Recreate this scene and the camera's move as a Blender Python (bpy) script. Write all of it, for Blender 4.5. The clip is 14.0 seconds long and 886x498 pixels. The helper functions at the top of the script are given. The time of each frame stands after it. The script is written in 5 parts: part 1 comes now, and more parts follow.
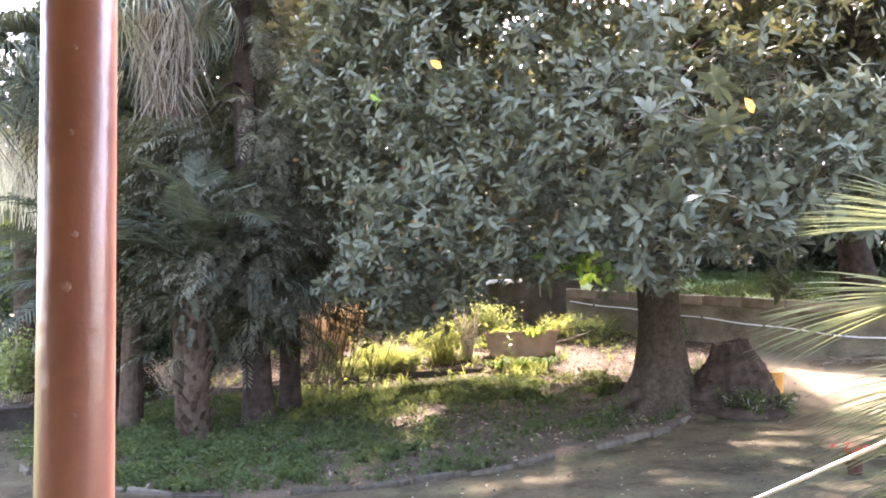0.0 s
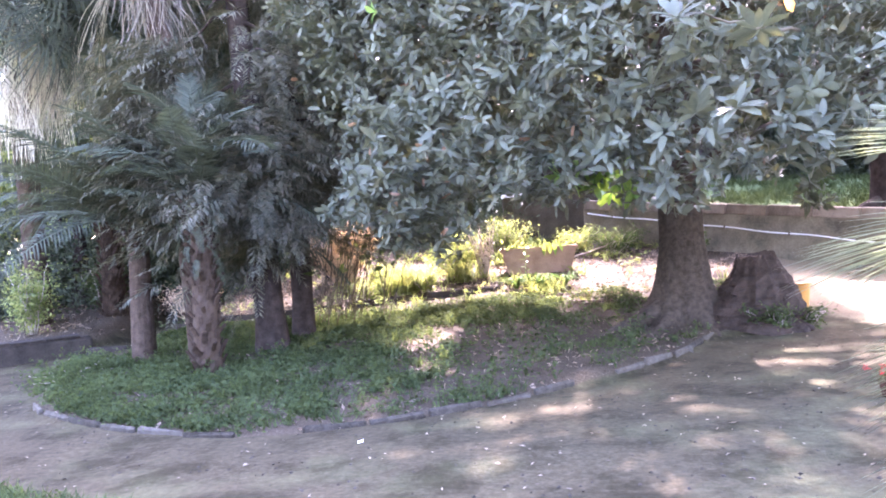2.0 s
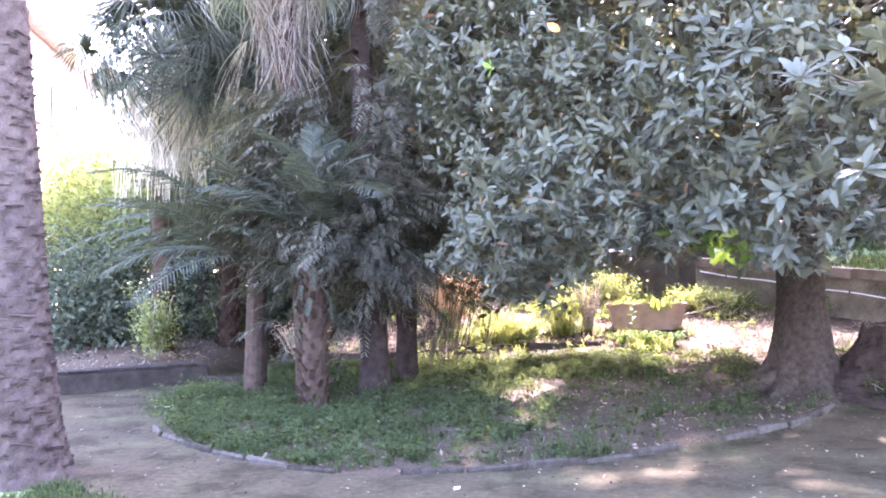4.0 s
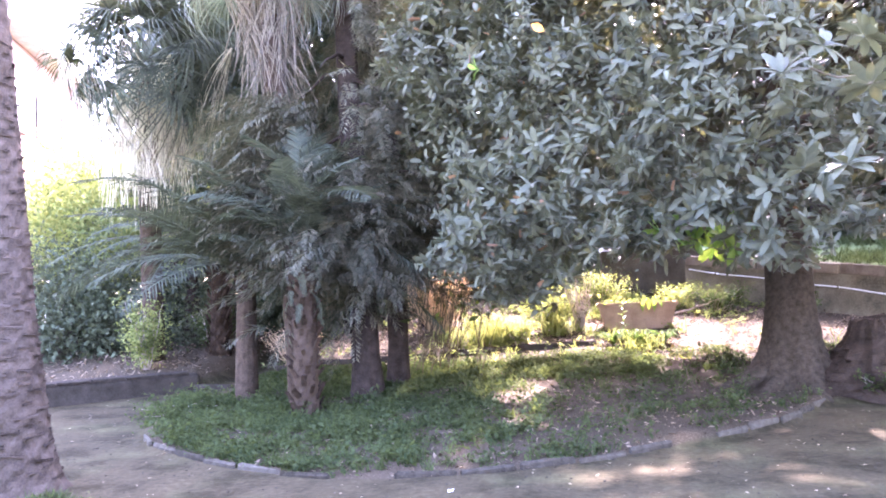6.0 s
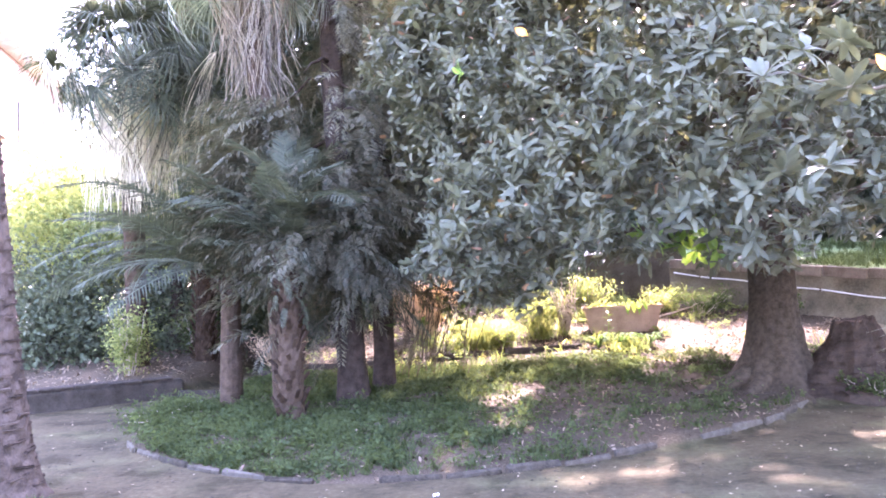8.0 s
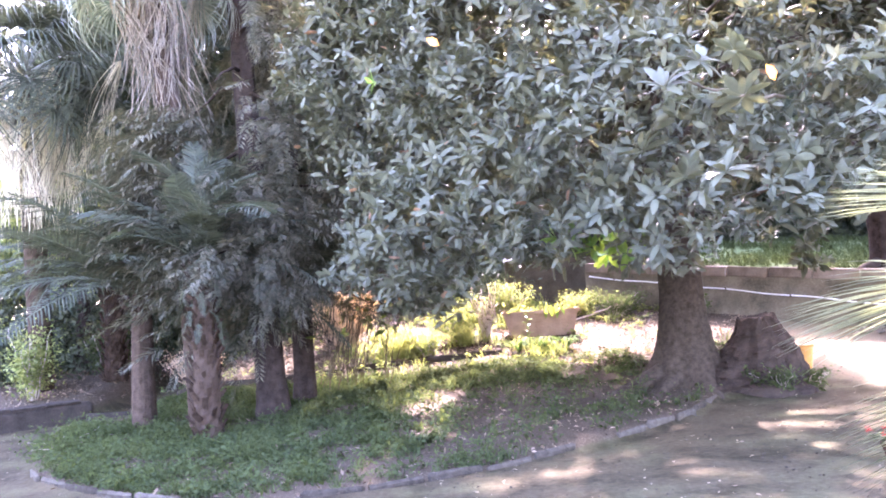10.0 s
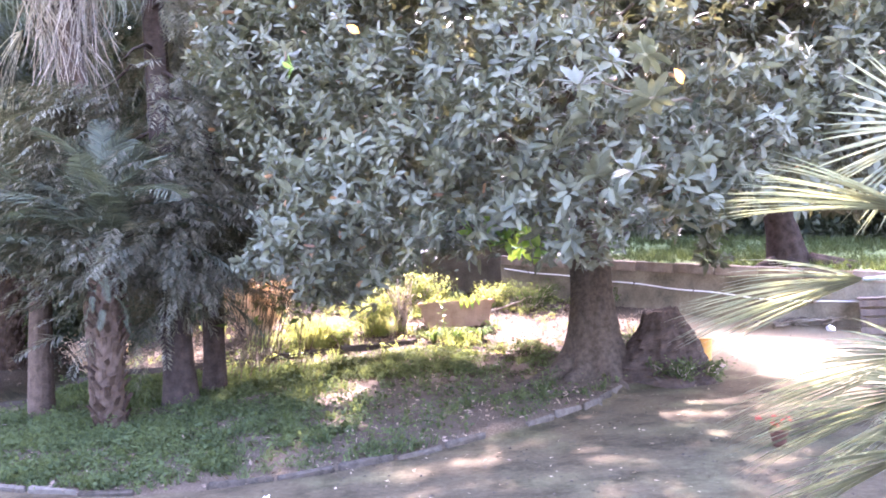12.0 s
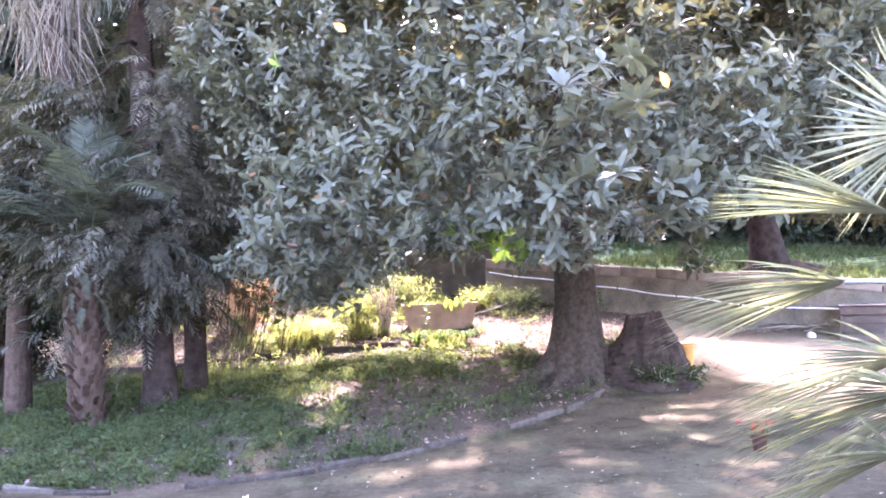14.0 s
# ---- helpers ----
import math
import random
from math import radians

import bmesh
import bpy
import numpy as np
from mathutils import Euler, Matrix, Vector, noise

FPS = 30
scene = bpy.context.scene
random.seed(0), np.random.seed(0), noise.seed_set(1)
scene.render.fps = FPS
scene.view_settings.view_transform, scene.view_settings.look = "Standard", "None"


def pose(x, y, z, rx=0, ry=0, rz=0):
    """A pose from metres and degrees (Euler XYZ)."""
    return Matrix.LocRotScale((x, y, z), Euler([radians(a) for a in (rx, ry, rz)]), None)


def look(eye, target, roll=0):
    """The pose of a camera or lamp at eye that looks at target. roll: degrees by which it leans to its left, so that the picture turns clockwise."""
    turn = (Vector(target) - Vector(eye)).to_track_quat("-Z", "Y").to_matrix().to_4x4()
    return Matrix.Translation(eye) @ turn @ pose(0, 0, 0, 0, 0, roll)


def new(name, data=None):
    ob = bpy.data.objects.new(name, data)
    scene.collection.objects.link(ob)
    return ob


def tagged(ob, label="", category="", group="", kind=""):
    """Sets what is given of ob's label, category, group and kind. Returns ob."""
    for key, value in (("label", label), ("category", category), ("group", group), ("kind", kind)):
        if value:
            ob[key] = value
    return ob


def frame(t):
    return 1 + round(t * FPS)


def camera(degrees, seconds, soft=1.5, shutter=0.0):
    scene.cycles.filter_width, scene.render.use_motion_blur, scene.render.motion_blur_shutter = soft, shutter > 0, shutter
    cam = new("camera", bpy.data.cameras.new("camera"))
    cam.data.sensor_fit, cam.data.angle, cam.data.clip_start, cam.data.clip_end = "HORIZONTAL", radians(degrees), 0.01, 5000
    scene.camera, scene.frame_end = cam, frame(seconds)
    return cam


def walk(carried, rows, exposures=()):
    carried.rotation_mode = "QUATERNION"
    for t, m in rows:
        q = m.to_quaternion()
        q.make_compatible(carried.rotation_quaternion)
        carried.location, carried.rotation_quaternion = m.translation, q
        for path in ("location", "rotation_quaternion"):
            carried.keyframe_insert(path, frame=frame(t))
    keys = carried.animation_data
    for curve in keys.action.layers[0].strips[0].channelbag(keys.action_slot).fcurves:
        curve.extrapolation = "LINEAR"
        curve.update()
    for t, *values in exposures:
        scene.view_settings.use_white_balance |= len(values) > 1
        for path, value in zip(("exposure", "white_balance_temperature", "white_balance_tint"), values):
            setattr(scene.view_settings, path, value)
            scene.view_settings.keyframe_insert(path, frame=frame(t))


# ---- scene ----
cam = camera(61.2, 14.0, soft=1.9)
PATH = [
    (0, (0.079, 0.067, 1.42), (0.06, 2.057, 1.621), -2.2),
    (0.2, (0.087, 0.120, 1.486), (0.000, 2.109, 1.678), -2.9),
    (0.3, (0.092, 0.147, 1.518), (0.028, 2.137, 1.711), -2.5),
    (0.5, (0.1, 0.2, 1.584), (0.1593, 2.191, 1.757), -1.7),
    (0.7, (0.098, 0.253, 1.579), (0.178, 2.246, 1.733), -2.9),
    (0.8, (0.096, 0.280, 1.576), (0.181, 2.276, 1.667), -3.6),
    (1, (0.094, 0.333, 1.571), (0.183, 2.328, 1.674), -1.2),
    (1.2, (0.102, 0.357, 1.583), (0.132, 2.350, 1.751), 1.4),
    (1.3, (0.105, 0.369, 1.589), (0.112, 2.364, 1.732), 1.3),
    (1.5, (0.113, 0.393, 1.601), (0.054, 2.392, 1.588), -0.3),
    (1.7, (0.127, 0.422, 1.593), (0.021, 2.418, 1.548), -2.5),
    (1.8, (0.135, 0.436, 1.589), (0.028, 2.433, 1.543), -3.4),
    (2, (0.149, 0.465, 1.581), (0.072, 2.463, 1.545), -4.0),
    (2.2, (0.157, 0.466, 1.582), (0.072, 2.464, 1.570), -3.7),
    (2.5, (0.168, 0.468, 1.583), (-0.043, 2.455, 1.669), -2.0),
    (2.7, (0.139, 0.451, 1.591), (-0.171, 2.423, 1.718), -1.3),
    (4.8, (0.148, 0.366, 1.586), (-0.203, 2.333, 1.679), -1.1),
    (5, (0.143, 0.384, 1.575), (-0.204, 2.351, 1.681), -1.2),
    (5.5, (0.142, 0.38, 1.573), (-0.207, 2.346, 1.679), -1.6),
    (6, (0.156, 0.382, 1.574), (-0.167, 2.352, 1.688), -2.3),
    (6.5, (0.152, 0.382, 1.58), (-0.168, 2.353, 1.696), -2.6),
    (7, (0.156, 0.388, 1.578), (-0.158, 2.359, 1.705), -2.4),
    (9.3, (0.195, 0.377, 1.552), (0.023, 2.366, 1.672), -3.7),
    (9.5, (0.199, 0.395, 1.557), (0.057, 2.387, 1.681), -3.9),
    (10, (0.206, 0.383, 1.562), (0.129, 2.377, 1.698), -4.3),
    (10.5, (0.217, 0.382, 1.563), (0.175, 2.377, 1.705), -4.1),
    (11, (0.22, 0.381, 1.564), (0.231, 2.375, 1.711), -3.9),
    (11.5, (0.219, 0.373, 1.564), (0.296, 2.365, 1.726), -3.5),
    (12, (0.232, 0.369, 1.563), (0.369, 2.362, 1.658), -3.3),
    (12.5, (0.222, 0.363, 1.546), (0.364, 2.354, 1.678), -3.0),
    (13, (0.226, 0.357, 1.538), (0.417, 2.345, 1.653), -2.5),
    (13.5, (0.226, 0.367, 1.531), (0.395, 2.356, 1.641), -2.4),
    (14, (0.239, 0.389, 1.533), (0.416, 2.378, 1.637), -2.6),
]
walk(cam, [(t, look(eye, target, roll)) for t, eye, target, roll in PATH],
     [(0.0, 5.05, 6500, 35), (0.5, 5.75, 6150, 45), (1.5, 5.6, 5800, 49), (2.5, 5.8, 5650, 50), (5.0, 5.72, 5820, 51), (11.0, 5.92, 5850, 53), (14.0, 5.72, 5800, 52)])


# ---- light ----
SUN_AZ, SUN_EL = radians(7), radians(43)
TO_SUN = Vector((math.sin(SUN_AZ) * math.cos(SUN_EL), math.cos(SUN_AZ) * math.cos(SUN_EL), math.sin(SUN_EL)))
world = bpy.data.worlds.new("sky")
scene.world = world
world.use_nodes = True
sky = world.node_tree.nodes.new("ShaderNodeTexSky")
sky.sky_type = 'NISHITA'
sky.sun_disc = False
sky.sun_elevation = SUN_EL
sky.sun_rotation = SUN_AZ
sky.air_density, sky.dust_density, sky.ozone_density = 1.2, 3.0, 1.0
backing = world.node_tree.nodes["Background"]
backing.inputs["Strength"].default_value = 0.15
world.node_tree.links.new(sky.outputs[0], backing.inputs["Color"])
sun_data = bpy.data.lights.new("sun", 'SUN')
sun_data.energy, sun_data.angle, sun_data.color = 2.0, radians(1.4), (1.0, 0.93, 0.8)
sun = new("sun", sun_data)
sun.matrix_world = look((0, 0, 30), Vector((0, 0, 30)) - TO_SUN)


# ---- materials ----
def material(name, dark, light, scale=8.0, rough=0.85, bump=0.3, fine=60.0, spec=0.3, through_light=0.0, island=0.0, each=0.0, coat=0.0, tint=None):
    """Two colours mixed at two scales, with relief; optionally light passing through (leaves) and piece by piece variation."""
    m = bpy.data.materials.new(name)
    m.use_nodes = True
    nt = m.node_tree
    N, L = nt.nodes, nt.links
    bsdf = N["Principled BSDF"]
    co = N.new("ShaderNodeTexCoord")
    big, small = N.new("ShaderNodeTexNoise"), N.new("ShaderNodeTexNoise")
    big.inputs["Scale"].default_value, small.inputs["Scale"].default_value = scale, fine
    big.inputs["Detail"].default_value, small.inputs["Detail"].default_value = 5, 4
    for n in (big, small):
        L.new(co.outputs["Object"], n.inputs["Vector"])
    add = N.new("ShaderNodeMath"); add.operation = 'MULTIPLY_ADD'
    L.new(small.outputs["Fac"], add.inputs[0]); add.inputs[1].default_value = 0.5
    L.new(big.outputs["Fac"], add.inputs[2])
    value = add.outputs[0]
    for source, amount in (("island", island), ("each", each)):
        if amount:
            if source == "island":
                rnd = N.new("ShaderNodeNewGeometry").outputs["Random Per Island"]
            else:
                rnd = N.new("ShaderNodeObjectInfo").outputs["Random"]
            k = N.new("ShaderNodeMath"); k.operation = 'MULTIPLY_ADD'
            L.new(rnd, k.inputs[0]); k.inputs[1].default_value = amount
            L.new(value, k.inputs[2])
            k2 = N.new("ShaderNodeMath"); k2.operation = 'SUBTRACT'
            L.new(k.outputs[0], k2.inputs[0]); k2.inputs[1].default_value = amount / 2
            value = k2.outputs[0]
    ramp = N.new("ShaderNodeValToRGB")
    ramp.color_ramp.elements[0].position, ramp.color_ramp.elements[1].position = 0.45, 1.05
    ramp.color_ramp.elements[0].color, ramp.color_ramp.elements[1].color = (*dark, 1), (*light, 1)
    if tint:
        e = ramp.color_ramp.elements.new(0.8)
        e.color = (*tint, 1)
    L.new(value, ramp.inputs[0])
    L.new(ramp.outputs[0], bsdf.inputs["Base Color"])
    bsdf.inputs["Roughness"].default_value = rough
    bsdf.inputs["Specular IOR Level"].default_value = spec
    bsdf.inputs["Coat Weight"].default_value = coat
    if bump:
        b = N.new("ShaderNodeBump")
        b.inputs["Strength"].default_value, b.inputs["Distance"].default_value = bump, 0.02
        L.new(add.outputs[0], b.inputs["Height"])
        L.new(b.outputs[0], bsdf.inputs["Normal"])
    if through_light:
        t = N.new("ShaderNodeBsdfTranslucent")
        hue = N.new("ShaderNodeMix"); hue.data_type = 'RGBA'; hue.blend_type = 'MULTIPLY'
        hue.inputs[0].default_value = 1.0
        L.new(ramp.outputs[0], hue.inputs[6])
        hue.inputs[7].default_value = (2.5, 2.3, 1.25, 1)
        L.new(hue.outputs[2], t.inputs["Color"])
        mix = N.new("ShaderNodeMixShader")
        mix.inputs[0].default_value = through_light
        L.new(bsdf.outputs[0], mix.inputs[1]); L.new(t.outputs[0], mix.inputs[2])
        L.new(mix.outputs[0], N["Material Output"].inputs["Surface"])
    return m


M_MAGNOLIA = material("magnolia_leaf", (0.044, 0.049, 0.029), (0.08, 0.085, 0.051), 3, 0.5, 0.06, 30, 0.11, 0.13, island=0.5)
M_RUST_LEAF = material("rusty_leaf", (0.09, 0.05, 0.028), (0.2, 0.12, 0.065), 5, 0.7, 0.1, 30, 0.1, 0.15, island=0.6)
M_SPRING = material("young_leaf", (0.05, 0.1, 0.018), (0.13, 0.19, 0.035), 3, 0.5, 0.1, 30, 0.2, 0.38, island=0.9)
M_YELLOW_LEAF = material("yellow_leaf", (0.52, 0.16, 0.015), (0.7, 0.28, 0.04), 9, 0.5, 0.1, 30, 0.3, 0.3)
M_BARK = material("magnolia_bark", (0.021, 0.016, 0.01), (0.062, 0.048, 0.032), 14, 0.95, 0.9, 60, 0.03)
M_ROOT_BARK = material("conifer_bark", (0.012, 0.009, 0.0065), (0.044, 0.033, 0.024), 8, 0.95, 0.9, 45, 0.03)
M_PALM_TRUNK = material("palm_trunk", (0.018, 0.013, 0.009), (0.074, 0.056, 0.04), 9, 0.95, 0.9, 55, 0.04, each=0.4)
M_DARK_PALM = material("weathered_palm_trunk", (0.019, 0.013, 0.008), (0.064, 0.046, 0.03), 9, 0.95, 0.8, 50, 0.03)
M_PALM_BOOT = material("palm_boot", (0.02, 0.013, 0.008), (0.062, 0.043, 0.027), 7, 0.95, 0.8, 40, 0.03, each=0.4)
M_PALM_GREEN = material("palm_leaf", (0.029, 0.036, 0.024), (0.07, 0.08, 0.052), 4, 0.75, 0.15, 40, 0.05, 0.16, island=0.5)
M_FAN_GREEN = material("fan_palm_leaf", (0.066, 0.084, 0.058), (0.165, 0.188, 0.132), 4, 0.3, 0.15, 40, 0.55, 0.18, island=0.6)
M_DEAD = material("dry_palm_leaf", (0.046, 0.04, 0.029), (0.185, 0.162, 0.122), 5, 0.85, 0.3, 40, 0.06, 0.2, island=0.8)
M_PALE_FROND = material("withering_palm_leaf", (0.19, 0.18, 0.145), (0.46, 0.43, 0.35), 5, 0.7, 0.3, 40, 0.2, 0.3, island=0.8)
M_CONIFER = material("conifer_foliage", (0.05, 0.053, 0.036), (0.115, 0.11, 0.074), 3, 0.9, 0.1, 30, 0.04, 0.14, island=0.5, tint=(0.082, 0.079, 0.05))
M_WOODS = material("far_leaves", (0.026, 0.036, 0.02), (0.064, 0.076, 0.042), 1.2, 0.75, 0.1, 20, 0.1, 0.12, island=0.5)
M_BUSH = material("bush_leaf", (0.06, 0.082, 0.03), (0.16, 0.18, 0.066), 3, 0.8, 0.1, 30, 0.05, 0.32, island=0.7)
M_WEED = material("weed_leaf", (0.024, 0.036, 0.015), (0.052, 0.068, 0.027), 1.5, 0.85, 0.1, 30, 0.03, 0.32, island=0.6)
M_FADED_FAN = material("faded_fan_leaf", (0.1, 0.108, 0.075), (0.22, 0.222, 0.155), 4, 0.7, 0.15, 40, 0.1, 0.25, island=0.6)
M_STRAP = material("strap_leaf", (0.02, 0.042, 0.012), (0.06, 0.1, 0.028), 3, 0.85, 0.1, 30, 0.04, 0.2, island=0.4)
M_DRY_BUSH = material("dry_twigs", (0.15, 0.108, 0.07), (0.34, 0.26, 0.18), 4, 0.85, 0.2, 40, 0.05, 0.25, island=0.6)
M_CANE = material("cane", (0.028, 0.023, 0.012), (0.09, 0.072, 0.042), 5, 0.75, 0.2, 40, 0.08, island=0.5)
M_LITTER = material("leaf_litter", (0.042, 0.028, 0.017), (0.19, 0.145, 0.1), 4, 0.8, 0.1, 40, 0.15, 0.1, island=0.9)
M_DULL = material("dull_litter", (0.05, 0.038, 0.025), (0.2, 0.16, 0.11), 4, 0.8, 0.1, 40, 0.2, 0.1, island=0.8)
M_STONE = material("kerb_stone", (0.024, 0.02, 0.0135), (0.075, 0.066, 0.047), 11, 0.95, 0.9, 50, 0.03, each=0.4)
M_WALL = material("old_render", (0.05, 0.044, 0.028), (0.17, 0.15, 0.1), 2.6, 0.95, 0.6, 30, 0.06)
M_DARK_WALL = material("mossy_wall", (0.03, 0.026, 0.017), (0.085, 0.074, 0.05), 2.5, 0.95, 0.6, 30, 0.05)
M_EDGE = material("damp_edging", (0.016, 0.013, 0.009), (0.046, 0.038, 0.028), 5, 0.95, 0.5, 40, 0.04)
M_COPING = material("coping", (0.085, 0.068, 0.047), (0.21, 0.172, 0.125), 4, 0.95, 0.5, 40, 0.06, each=0.3)
M_SLAB = material("pale_slab", (0.5, 0.46, 0.4), (0.72, 0.68, 0.6), 4, 0.8, 0.3, 40, 0.3)
M_POT = material("terracotta_trough", (0.17, 0.105, 0.065), (0.31, 0.21, 0.138), 4, 0.92, 0.4, 40, 0.08)
M_POT_RED = material("terracotta_pot", (0.03, 0.015, 0.01), (0.065, 0.033, 0.022), 6, 0.9, 0.3, 40, 0.05)
M_STUMP = material("stump_wood", (0.016, 0.0115, 0.008), (0.052, 0.038, 0.026), 7, 0.97, 1.0, 40, 0.03)
M_CUT = material("cut_wood", (0.05, 0.035, 0.022), (0.12, 0.085, 0.055), 10, 0.95, 0.6, 60, 0.03)
M_BOX = material("yellow_plastic", (0.26, 0.12, 0.02), (0.36, 0.18, 0.035), 3, 0.6, 0.1, 30, 0.2)
M_HOSE = material("pale_hose", (0.5, 0.49, 0.47), (0.68, 0.66, 0.63), 6, 0.5, 0.05, 40, 0.4)
M_POLE = material("rust_red_paint", (0.125, 0.052, 0.034), (0.195, 0.088, 0.058), 9, 0.28, 0.1, 70, 0.5)
M_SPOT = material("paint_chip", (0.13, 0.07, 0.05), (0.2, 0.12, 0.09), 30, 0.6, 0.1, 90, 0.3)
M_PLASTER = material("pink_plaster", (0.24, 0.155, 0.135), (0.34, 0.23, 0.2), 0.6, 0.9, 0.2, 8, 0.1)
M_ROOF = material("roof_tiles", (0.36, 0.31, 0.28), (0.52, 0.46, 0.42), 2, 0.9, 0.5, 12, 0.2)
M_SHUTTER = material("shutter_paint", (0.1, 0.12, 0.09), (0.2, 0.22, 0.17), 3, 0.7, 0.2, 20, 0.3)
M_GLASS = material("dark_glass", (0.02, 0.025, 0.03), (0.05, 0.06, 0.07), 2, 0.08, 0.0, 20, 0.6)
M_CREAM = material("cream_plaster", (0.34, 0.29, 0.22), (0.5, 0.44, 0.35), 1.2, 0.9, 0.2, 20, 0.2)
M_PETAL = material("red_petal", (0.28, 0.012, 0.016), (0.45, 0.03, 0.035), 8, 0.6, 0.1, 30, 0.2, 0.2, island=0.4)
M_WHITE = material("white_plastic", (0.7, 0.7, 0.68), (0.82, 0.82, 0.8), 6, 0.5, 0.2, 30, 0.4)
M_CRATE = material("weathered_wood", (0.03, 0.024, 0.018), (0.1, 0.08, 0.06), 8, 0.85, 0.5, 60, 0.2, each=0.3)
M_ASH = material("twig", (0.2, 0.16, 0.12), (0.42, 0.35, 0.28), 8, 0.85, 0.4, 50, 0.2)


def ground_material():
    """Trodden earth path, leaf-strewn soil in the bed and turf on the terrace, mixed by two soft masks."""
    m = bpy.data.materials.new("ground_cover")
    m.use_nodes = True
    nt = m.node_tree
    N, L = nt.nodes, nt.links
    bsdf = N["Principled BSDF"]
    co = N.new("ShaderNodeTexCoord")

    def tex(scale, detail=6, rough=0.6):
        n = N.new("ShaderNodeTexNoise")
        n.inputs["Scale"].default_value, n.inputs["Detail"].default_value, n.inputs["Roughness"].default_value = scale, detail, rough
        L.new(co.outputs["Object"], n.inputs["Vector"])
        return n.outputs["Fac"]

    def ramp(fac, stops):
        r = N.new("ShaderNodeValToRGB")
        el = r.color_ramp.elements
        el[0].position, el[0].color = stops[0][0], (*stops[0][1], 1)
        el[1].position, el[1].color = stops[-1][0], (*stops[-1][1], 1)
        for p, c in stops[1:-1]:
            el.new(p).color = (*c, 1)
        L.new(fac, r.inputs[0])
        return r.outputs[0]

    def mix(fac, a, b):
        x = N.new("ShaderNodeMix"); x.data_type = 'RGBA'
        L.new(fac, x.inputs[0]); L.new(a, x.inputs[6]); L.new(b, x.inputs[7])
        return x.outputs[2]

    def mask(name):
        a = N.new("ShaderNodeAttribute"); a.attribute_name = name
        return a.outputs["Fac"]

    def sharp(fac, wobble, amount=0.6):
        k = N.new("ShaderNodeMath"); k.operation = 'MULTIPLY_ADD'
        L.new(wobble, k.inputs[0]); k.inputs[1].default_value = amount
        L.new(fac, k.inputs[2])
        r = N.new("ShaderNodeMapRange")
        r.inputs[1].default_value, r.inputs[2].default_value = 0.35 + amount / 2, 0.65 + amount / 2
        L.new(k.outputs[0], r.inputs[0])
        return r.outputs[0]

    coarse, mid, fine = tex(0.7), tex(5), tex(45, 4)
    path = ramp(tex(16, 8, 0.75), [(0.3, (0.031, 0.025, 0.013)), (0.5, (0.046, 0.038, 0.02)), (0.72, (0.074, 0.062, 0.035))])
    moss = ramp(fine, [(0.3, (0.07, 0.085, 0.03)), (0.7, (0.16, 0.16, 0.07))])
    mossy = N.new("ShaderNodeMapRange")
    mossy.inputs[1].default_value, mossy.inputs[2].default_value, mossy.inputs[4].default_value = 0.5, 0.72, 0.38
    L.new(coarse, mossy.inputs[0])
    path = mix(mossy.outputs[0], path, moss)
    damp = ramp(tex(1.6, 7, 0.65), [(0.38, (0.5, 0.5, 0.48)), (0.5, (0.9, 0.9, 0.9)), (0.66, (1.12, 1.1, 1.06))])
    stained = N.new("ShaderNodeMix"); stained.data_type = 'RGBA'; stained.blend_type = 'MULTIPLY'; stained.inputs[0].default_value = 1.0
    L.new(path, stained.inputs[6]); L.new(damp, stained.inputs[7])
    path = stained.outputs[2]
    soil = ramp(fine, [(0.3, (0.028, 0.021, 0.012)), (0.5, (0.048, 0.037, 0.022)), (0.7, (0.1, 0.079, 0.05))])
    turf = ramp(fine, [(0.3, (0.05, 0.08, 0.025)), (0.7, (0.15, 0.18, 0.07))])
    # pale dry earth, with part of the sun's brightness put into its colour
    lit_dry_earth = ramp(fine, [(0.3, (0.1, 0.08, 0.045)), (0.7, (0.17, 0.138, 0.082))])
    path = mix(sharp(mask("lit_dry_earth"), coarse, 0.4), path, lit_dry_earth)
    colour = mix(sharp(mask("bed"), mid), path, soil)
    colour = mix(sharp(mask("turf"), mid), colour, turf)
    L.new(colour, bsdf.inputs["Base Color"])
    bsdf.inputs["Roughness"].default_value = 0.93
    bsdf.inputs["Specular IOR Level"].default_value = 0.04
    b = N.new("ShaderNodeBump")
    b.inputs["Strength"].default_value, b.inputs["Distance"].default_value = 0.35, 0.01
    total = N.new("ShaderNodeMath"); total.operation = 'ADD'
    L.new(tex(14, 5), total.inputs[0]); L.new(fine, total.inputs[1])
    L.new(total.outputs[0], b.inputs["Height"])
    L.new(b.outputs[0], bsdf.inputs["Normal"])
    return m


M_GROUND = ground_material()


# ---- mesh tools ----
rng = np.random.default_rng(7)


def to_mesh(name, verts, faces, smooth=False):
    """A mesh from an array of corners and an array (or list) of faces with three or four corners."""
    me = bpy.data.meshes.new(name)
    verts = np.asarray(verts, np.float32)
    if isinstance(faces, np.ndarray):
        n, k = faces.shape
        me.vertices.add(len(verts)); me.vertices.foreach_set("co", verts.ravel())
        me.loops.add(n * k); me.loops.foreach_set("vertex_index", faces.astype(np.int32).ravel())
        me.polygons.add(n); me.polygons.foreach_set("loop_start", np.arange(0, n * k, k, dtype=np.int32))
        me.update(calc_edges=True)
        me.validate()
    else:
        me.from_pydata([tuple(map(float, v)) for v in verts], [], faces)
    if smooth:
        me.polygons.foreach_set("use_smooth", np.ones(len(me.polygons), bool))
    return me


